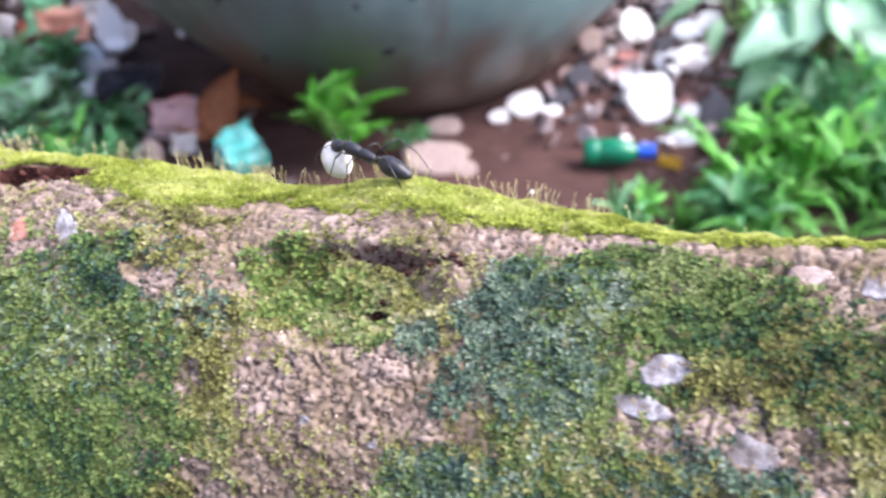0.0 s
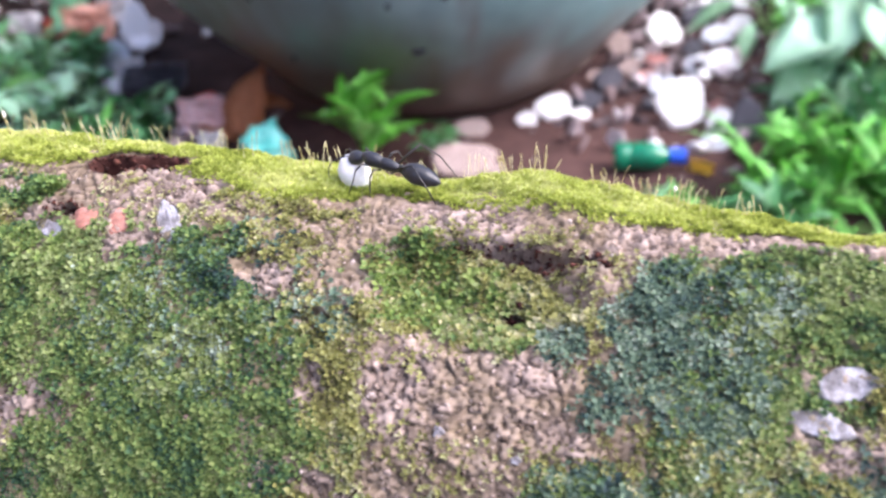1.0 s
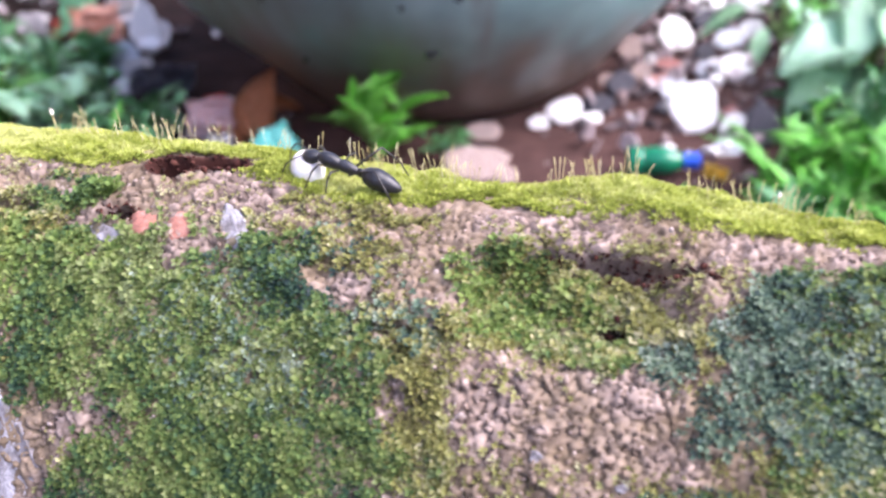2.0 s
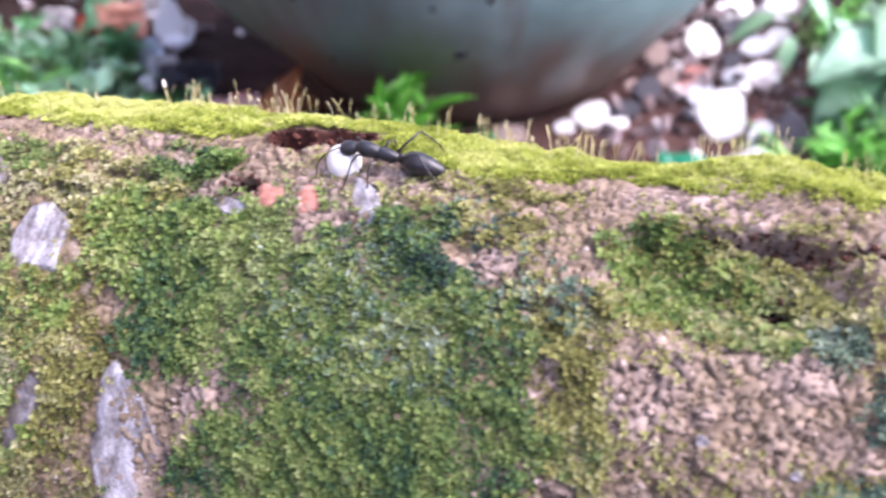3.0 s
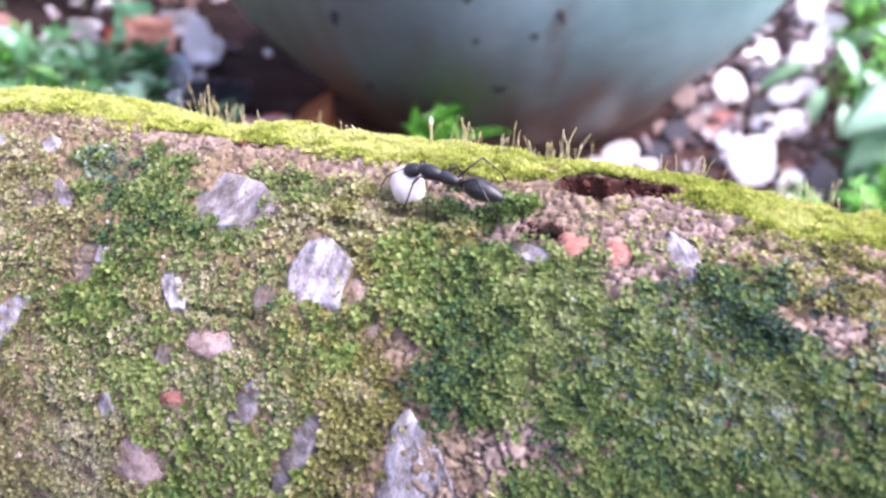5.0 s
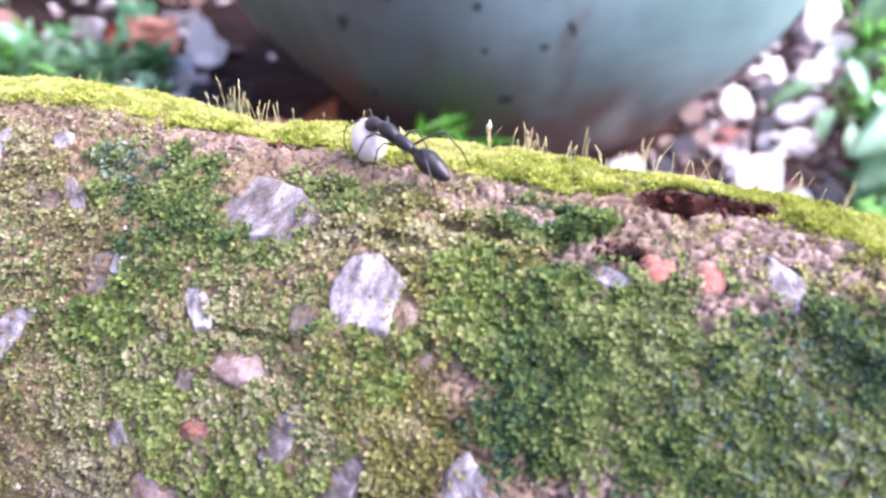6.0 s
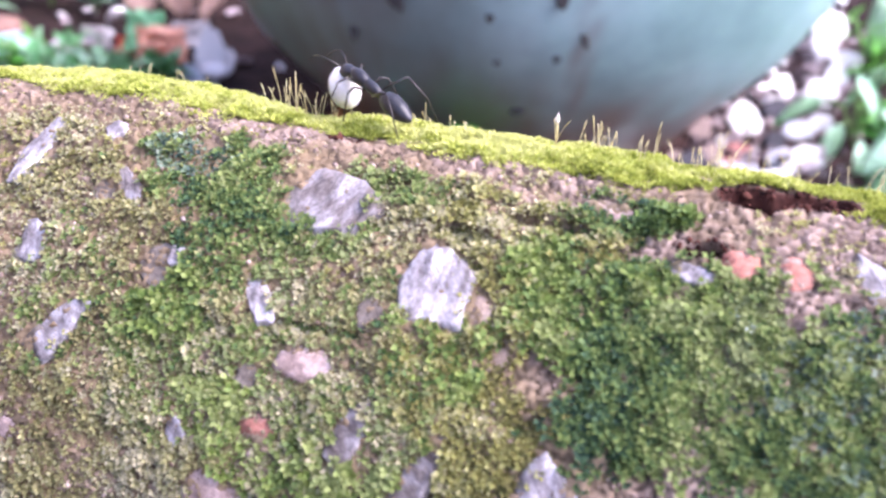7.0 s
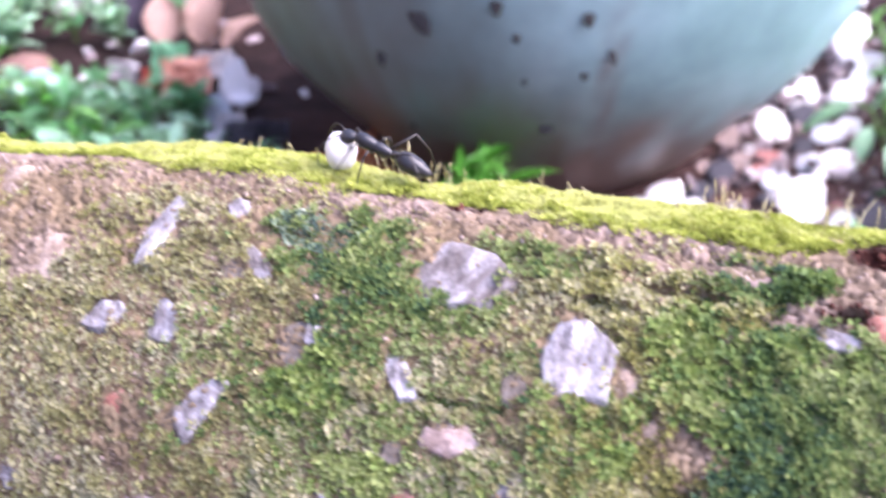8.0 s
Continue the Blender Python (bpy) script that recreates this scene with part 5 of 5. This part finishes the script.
broadleaf(0.56, 1.52, PALE_LANCE, [(0.480, 1.46, 0.080, 0.095, -50, 20), (0.520, 1.43, 0.050, 0.100, -20, 30), (0.560, 1.45, 0.110, 0.095, 10, 25), (0.600, 1.46, 0.060, 0.100, 45, 30), (0.540, 1.50, 0.140, 0.090, 0, 15)],
          "plant with narrow pale green leaves beside the rubble")
broadleaf(0.70, 1.85, HEART, [(0.620, 1.78, 0.120, 0.130, -40, 30), (0.680, 1.76, 0.070, 0.130, 0, 35), (0.740, 1.78, 0.120, 0.130, 30, 30), (0.660, 1.84, 0.180, 0.120, -10, 20)], BROAD)

# cool green weeds at the shaded side
for k, (x, y, h) in enumerate([(-0.56, 1.16, 0.08), (-0.64, 1.20, 0.10), (-0.72, 1.22, 0.11), (-0.80, 1.26, 0.12), (-0.60, 1.28, 0.09), (-0.70, 1.34, 0.11), (-0.79, 1.38, 0.12), (-0.88, 1.40, 0.13), (-0.66, 1.44, 0.08),
                               (-0.76, 1.50, 0.09), (-0.86, 1.54, 0.09), (-0.96, 1.48, 0.11), (-0.52, 1.10, 0.06), (-0.50, 1.22, 0.06), (-0.98, 1.95, 0.12), (-1.10, 2.00, 0.14), (-1.20, 1.90, 0.14), (-1.06, 2.15, 0.13),
                               (-0.90, 2.10, 0.10), (-1.28, 2.15, 0.15), (-0.48, 1.08, 0.05), (-0.74, 1.12, 0.09), (-0.83, 1.16, 0.10)]):
    herb("weed", "low cool green weed with small leaves in the shade", "weed", "weeds in the shade", x, y, h, r2.randint(4, 6), r2.randint(5, 7), (LANCE_COOL, HEART, LANCE, OVAL_COOL, HEART)[k % 5], (0.070, 0.062, 0.070, 0.062, 0.058)[k % 5], 300 + k, 0.6, (-10, 50))
for k in range(40):
    x, y = r2.uniform(0.27, 0.52), r2.uniform(0.80, 1.02)
    herb("grass_tuft", "tuft of thin green grass blades", "grass", "grass tufts", x, y, 0.02, 3, 3, GRASS, r2.uniform(0.05, 0.12), 400 + k, 0.8, (35, 80))


def crumpled(name, material, rng, folds=5, thick=0.012):
    """A crumpled sheet of film about 1 across."""
    n = 13
    off = Vector((rng.uniform(0, 50), rng.uniform(0, 50), 0))
    bm = bmesh.new()
    grid = []
    for i in range(n):
        for j in range(n):
            x, y = i / (n - 1) - 0.5, j / (n - 1) - 0.5
            q = Vector((x * folds, y * folds, 0)) + off
            grid.append(bm.verts.new((x + 0.10 * noise.noise(q + Vector((9, 0, 0))), y + 0.10 * noise.noise(q + Vector((0, 9, 0))), 0.30 * abs(noise.noise(q * 0.6)) + 0.12 * noise.noise(q * 1.4))))
    for q in grid_faces(n, n):
        bm.faces.new([grid[k] for k in q])
    bmesh.ops.solidify(bm, geom=bm.faces[:], thickness=thick)
    return from_bm(name, bm, material, False)


def wrapper(name, label, category, material, x, y, size, tilt, face, stretch=0.7, up=0.0):
    ob = tagged(new(name, crumpled(name, material, rng)), label, category)
    return lay(ob, x, y, size, tilt, up, stretch, 0, face)


# rubbish on the soil
DARK_FILM = surface("dark film", [(0.05, 0.05, 0.06), (0.14, 0.13, 0.15)], 22, 0.4, 0.3, 90)
MINT_FILM = surface("mint film", [(0.16, 0.52, 0.26), (0.36, 0.70, 0.44)], 22, 0.4, 0.3, 90)
wrapper("wrapper", "red crumpled plastic wrapper on the soil", "wrapper", RED_FILM, -0.808, 1.690, 0.048, 60, 0)
wrapper("wrapper", "orange crumpled plastic wrapper on the soil", "wrapper", ORANGE_FILM, -0.735, 1.660, 0.085, 60, 10, 0.8)
wrapper("wrapper", "green crumpled plastic wrapper on the soil", "wrapper", MINT_FILM, -0.775, 1.690, 0.075, 65, -10, 1.0, 0.02)
wrapper("wrapper", "pink crumpled plastic wrapper on the soil", "wrapper", PINK_FILM, -0.412, 1.190, 0.066, 58, 0, 0.8)
wrapper("wrapper", "red scrap of plastic film on the soil", "wrapper", RED_FILM, -0.402, 1.200, 0.026, 60, 20, 0.6, 0.034)
wrapper("paper_scrap", "whitish scrap of paper on the soil", "paper", SHELL, -0.388, 1.135, 0.034, 55, 0, 0.8, 0.004)
wrapper("plastic_film", "dark grey crumpled sheet of plastic film on the soil", "plastic film", DARK_FILM, -0.526, 1.364, 0.095, 35, 10, 0.5)
wrapper("wrapper", "yellow scrap of plastic beside a bottle", "wrapper", YELLOW_FILM, 0.228, 0.998, 0.030, 40, -40, 0.5)
wrapper("paper_scrap", "whitish scrap of paper among weeds", "paper", SHELL, -0.70, 1.72, 0.070, 60, 5, 0.7, 0.01)
wrapper("paper_scrap", "whitish scrap of paper among weeds", "paper", SHELL, -0.88, 1.72, 0.060, 60, -5, 0.6, 0.005)
wrapper("paper_scrap", "whitish scrap of paper among weeds", "paper", SHELL, -0.585, 1.42, 0.050, 60, 0, 0.8, 0.005)
wrapper("plastic_film", "pale crumpled plastic sheet among weeds", "plastic film", SHELL, -1.16, 2.26, 0.20, 45, 10, 0.6)
wrapper("paper_scrap", "whitish scrap of paper on the soil", "paper", SHELL, -0.96, 2.22, 0.10, 40, -10, 0.6)

# a dead brown leaf standing on edge, and dried leaves past the tub
for x, y, size, rx, rz, material, label in ((-0.345, 1.165, 0.105, 62, -18, DEAD_LEAF, "curled reddish brown dead leaf standing on the soil"), (-0.365, 1.16, 0.085, 20, 65, DEAD_LEAF, "flat reddish brown dead leaf on the soil"),
                                            (-0.87, 1.93, 0.14, 50, 20, DRY_LEAF, "curled pale brown dry leaf against the tub"), (-0.80, 1.97, 0.16, 65, -15, DRY_LEAF, "curled pale brown dry leaf against the tub"),
                                            (-0.74, 1.92, 0.12, 40, -50, DRY_LEAF, "curled pale brown dry leaf against the tub"), (-0.96, 2.00, 0.15, 70, 8, PURPLE_LEAF, "dark purple upright leaf"),
                                            (-0.62, 1.24, 0.05, 15, 80, DEAD_LEAF, "small brown dead leaf among weeds"), (-0.30, 1.25, 0.08, 12, 120, DEAD_LEAF, "flat reddish brown dead leaf on the soil")):
    ob = tagged(new("dead_leaf", blade("dead_leaf", material, 0.34, 0.5, 0.35, 0, 11, 0.02)), label, "dead leaf")
    ob.matrix_world = pose(x, y, ground_height(x, y) + 0.006, 0, 0, rz) @ pose(0, 0, 0, rx, 0, 0) @ Matrix.Diagonal((size, size, size, 1))

# the crushed teal cup
rng = random.Random(77)
cup = tagged(new("plastic_cup"), "crushed teal plastic cup lying on the soil", "cup")
cup.matrix_world = pose(-0.300, 1.080, 0.026, 24, -12, 30) @ Matrix.Diagonal((0.86, 0.86, 0.66, 1))
bm = bmesh.new()
bmesh.ops.create_cube(bm, size=1)
bmesh.ops.delete(bm, geom=[f for f in bm.faces if f.normal.z < -0.9], context="FACES_ONLY")
bmesh.ops.subdivide_edges(bm, edges=bm.edges[:], cuts=5, use_grid_fill=True)
for vert in bm.verts:
    p = vert.co
    wide = 0.82 - 0.22 * p.z
    q = Vector((p.x * wide, p.y * wide, p.z)) * 0.072
    q += Vector((noise.noise(p * 2.6), noise.noise(p * 2.6 + Vector((7, 0, 0))), noise.noise(p * 2.6 + Vector((0, 7, 0))))) * 0.011
    vert.co = q
bmesh.ops.solidify(bm, geom=bm.faces[:], thickness=0.0012)
part("cup_body", from_bm("cup_body", bm, TEAL, False), cup)
rim = [Vector((x * 0.93, y * 0.93, -0.5)) for x, y in ((-0.5, -0.5), (0, -0.5), (0.5, -0.5), (0.5, 0), (0.5, 0.5), (0, 0.5), (-0.5, 0.5), (-0.5, 0), (-0.5, -0.5))]
part("rim", tube_mesh("rim", [p * 0.072 + Vector((noise.noise(Vector((p.x / 0.93, p.y / 0.93, -0.5)) * 2.6), noise.noise(Vector((p.x / 0.93, p.y / 0.93, -0.5)) * 2.6 + Vector((7, 0, 0))), noise.noise(Vector((p.x / 0.93, p.y / 0.93, -0.5)) * 2.6 + Vector((0, 7, 0))))) * 0.011 for p in rim], [0.0016] * 9, TEAL), cup)

# the green bottle and its blue cap
bottle = tagged(new("bottle"), "small green plastic bottle with a blue cap lying on its side", "bottle")
bottle.matrix_world = pose(0.128, 1.020, 0.018, 0, 90, -8) @ pose(0, 0, 0, 0, 0, 20) @ Matrix.Scale(0.9, 4)
bm = lathe_bm([(0.010, 0.0), (0.0165, 0.001), (0.0185, 0.005), (0.0185, 0.018), (0.0172, 0.020), (0.0172, 0.023), (0.0185, 0.025), (0.0185, 0.048), (0.0165, 0.058), (0.0115, 0.067), (0.0085, 0.071), (0.0085, 0.076)], 32)
part("bottle_body", from_bm("bottle_body", bm, BOTTLE_GREEN), bottle)
bm = lathe_bm([(0.0095, 0.072), (0.0112, 0.0725), (0.0112, 0.092), (0.0100, 0.0935)], 24)
part("bottle_cap", from_bm("bottle_cap", bm, CAP_BLUE, False), bottle, label="ribbed blue screw cap")

# a pale blue cup and a clod beyond the weeds
cup = tagged(new("plastic_cup"), "pale blue plastic cup among weeds", "cup")
cup.matrix_world = pose(-0.935, 1.50, 0.034, 12, -10, 0)
part("cup_body", from_bm("cup_body", lathe_bm([(0.026, -0.036), (0.029, -0.034), (0.038, 0.030), (0.040, 0.032), (0.040, 0.036), (0.037, 0.036), (0.027, -0.032), (0.0004, -0.032)], 32), CUP_BLUE), cup)
clod = tagged(new("clod", stone_mesh(0.062, 0.048, 0.040, CLOD, random.Random(6), True)), "rounded brown clod of earth among weeds", "clod")
clod.matrix_world = pose(-1.034, 1.655, 0.03)
clod.data.name = "clod"

# ---- the ant and its load ----
ant = tagged(new("ant"), "slender black ant walking along the mossy wall", "ant")


K = 1.12  # size of the ant and its load


def ball(name, rx, ry, rz, material, parent, m, waist=0.0, seed=0, rings=False):
    bm = bmesh.new()
    bmesh.ops.create_uvsphere(bm, u_segments=28, v_segments=20, radius=1)
    for vert in bm.verts:
        p = vert.co.copy()
        p = Vector((p.z, p.y, p.x))
        taper = 1 + waist * p.x
        k = 1.0
        if rings:
            k = 1 - 0.05 * max(0, math.cos(p.x * 11)) ** 8
        vert.co = Vector((p.x * rx, p.y * ry * taper * k, p.z * rz * taper * k)) * K
    bmesh.ops.recalc_face_normals(bm, faces=bm.faces)
    m.translation = m.translation * K
    return part(name, from_bm(name, bm, material), parent, m)


head = ball("head", 0.00130, 0.00098, 0.00094, ANT_BLACK, ant, pose(0.0056, 0, -0.0001, 0, 28, 0), 0.12)
thorax = ball("thorax", 0.00190, 0.00090, 0.00102, ANT_BLACK, ant, pose(0.0030, 0, 0.0005, 0, -3, 0), 0.12)
ball("propodeum", 0.00185, 0.00074, 0.00084, ANT_BLACK, ant, pose(0.0008, 0, 0.00045, 0, -2, 0), 0.1)
ball("petiole", 0.00060, 0.00044, 0.00078, ANT_BLACK, ant, pose(-0.0011, 0, 0.00045, 0, 0, 0))
ball("gaster", 0.00270, 0.00132, 0.00136, ANT_BLACK, ant, pose(-0.0039, 0, 0.0004, 0, -4, 0), 0.26, rings=True)
for s in (1, -1):
    ball("eye", 0.00022, 0.00014, 0.00022, ANT_BLACK, head, pose(0.0002, s * 0.00076, 0.00020))
    part("mandible", tube_mesh("mandible", [(0.0012, s * 0.0005, -0.0003), (0.0020, s * 0.0006, -0.0006), (0.0024, s * 0.0002, -0.0010)], [0.00020, 0.00016, 0.00005], ANT_LEG), head)
antennae, legs = [], []
for s in (1, -1):
    feeler = part("antenna", tube_mesh("antenna", [(0, 0, 0), (0.0012, s * 0.0010, 0.0007), (0.0025, s * 0.0015, 0.0009), (0.0041, s * 0.0017, 0.0004), (0.0056, s * 0.0017, -0.0007), (0.0068, s * 0.0015, -0.0021)],
                                           [0.00011, 0.00010, 0.00010, 0.00010, 0.00009, 0.00005], ANT_LEG), ant)
    antennae.append((feeler, s))
# hip, knee, ankle and toe of each leg pair: along the body, out, up
LEGS = [
    (0.0036, [(0, 0.0004, -0.0004), (0.0007, 0.0014, 0.0006), (0.0013, 0.0024, 0.0002), (0.0018, 0.0030, -0.0020), (0.0024, 0.0034, -0.0038)]),
    (0.0018, [(0, 0.0004, -0.0004), (-0.0001, 0.0018, 0.0008), (-0.0003, 0.0028, 0.0004), (-0.0006, 0.0036, -0.0020), (-0.0010, 0.0042, -0.0038)]),
    (0.0004, [(0, 0.0004, -0.0004), (-0.0016, 0.0012, 0.0014), (-0.0033, 0.0022, 0.0029), (-0.0056, 0.0034, 0.0002), (-0.0076, 0.0040, -0.0034)]),
]
for i, (hip, path) in enumerate(LEGS):
    for s in (1, -1):
        p = [Vector((x, s * y, z)) * K for x, y, z in path]
        leg = part("leg", tube_mesh("leg", p[:3], [0.00019, 0.00019, 0.00014], ANT_LEG), ant)
        part("shin", tube_mesh("shin", p[2:], [0.00013, 0.00011, 0.00007], ANT_LEG), leg)
        legs.append((leg, hip * K, s, (i + (s > 0)) % 2))

bm = bmesh.new()
bmesh.ops.create_icosphere(bm, subdivisions=4, radius=1)
for vert in bm.verts:
    k = 1 + 0.05 * noise.noise(vert.co * 1.7) + 0.025 * noise.noise(vert.co * 5)
    vert.co = Vector((vert.co.x * 0.0022, vert.co.y * 0.0021, vert.co.z * (0.0030 - 0.0003 * vert.co.z))) * k * K
pupa = tagged(new("pupa", from_bm("pupa", bm, PUPA)), "oval white pupa carried in the jaws of an ant", "pupa")


# ---- what moves ----
# seconds, then the crown of the head and the tip of the gaster
ANT_ROWS = [
    (0.0, -0.0220, 0.1330, 0.4686, -0.0102, 0.1260, 0.4653),
    (0.5, -0.0323, 0.1374, 0.4640, -0.0185, 0.1364, 0.4609),
    (1.0, -0.0374, 0.1313, 0.4670, -0.0248, 0.1256, 0.4645),
    (2.5, -0.0619, 0.1332, 0.4680, -0.0492, 0.1300, 0.4629),
    (3.0, -0.0676, 0.1309, 0.4666, -0.0543, 0.1276, 0.4637),
    (3.5, -0.0778, 0.1319, 0.4666, -0.0643, 0.1306, 0.4632),
    (4.0, -0.0901, 0.1351, 0.4663, -0.0773, 0.1314, 0.4629),
    (4.5, -0.0952, 0.1349, 0.4660, -0.0823, 0.1308, 0.4637),
    (5.2, -0.1033, 0.1402, 0.4675, -0.0903, 0.1345, 0.4651),
    (5.8, -0.1098, 0.1460, 0.4676, -0.0973, 0.1363, 0.4656),
    (6.0, -0.1149, 0.1478, 0.4700, -0.1035, 0.1397, 0.4654),
    (6.5, -0.1203, 0.1547, 0.4703, -0.1086, 0.1493, 0.4635),
    (7.0, -0.1295, 0.1624, 0.4707, -0.1188, 0.1535, 0.4661),
    (7.5, -0.1408, 0.1683, 0.4699, -0.1293, 0.1617, 0.4638),
    (7.8, -0.1447, 0.1636, 0.4705, -0.1320, 0.1588, 0.4660),
    (8.0, -0.1465, 0.1635, 0.4708, -0.1339, 0.1605, 0.4656),
]


def motions():
    rows = []
    for t, *p in ANT_ROWS:
        nose, tail = Vector(p[:3]), Vector(p[3:])
        x = (nose - tail).normalized()
        up = Vector((-0.08, -0.25, 1.0))
        z = (up - x * up.dot(x)).normalized()
        m = Matrix((x, z.cross(x), z)).transposed().to_4x4()
        # the crown of the head lies ahead of the middle and above it
        rows.append((t, Matrix.Translation(nose) @ m @ pose(-0.0062 * K, 0, -0.0009)))
    walk(ant, rows)
    walk(pupa, [(t, m @ pose(0.0063 * K, 0, -0.0031 * K, 0, 12, 0)) for t, m in rows])
    ticks = [0.25 * k for k in range(33)]
    for leg, hip, s, odd in legs:
        steps = []
        for k, t in enumerate(ticks):
            swing = 13 if (k + odd) % 2 else -13
            steps.append((t, pose(hip, 0, 0, 4 * s * (1 if swing > 0 else -1), 0, swing * s)))
        walk(leg, steps)
    for feeler, s in antennae:
        walk(feeler, [(t, pose(0.0064 * K, s * 0.0004, 0.0003, 0, 52 + 6 * math.sin(3.1 * t + s) - 44 * math.exp(-(((t - 7.1) / 0.45) ** 2)), 9 * math.sin(2.3 * t + 2 * s))) for t in ticks])


motions()
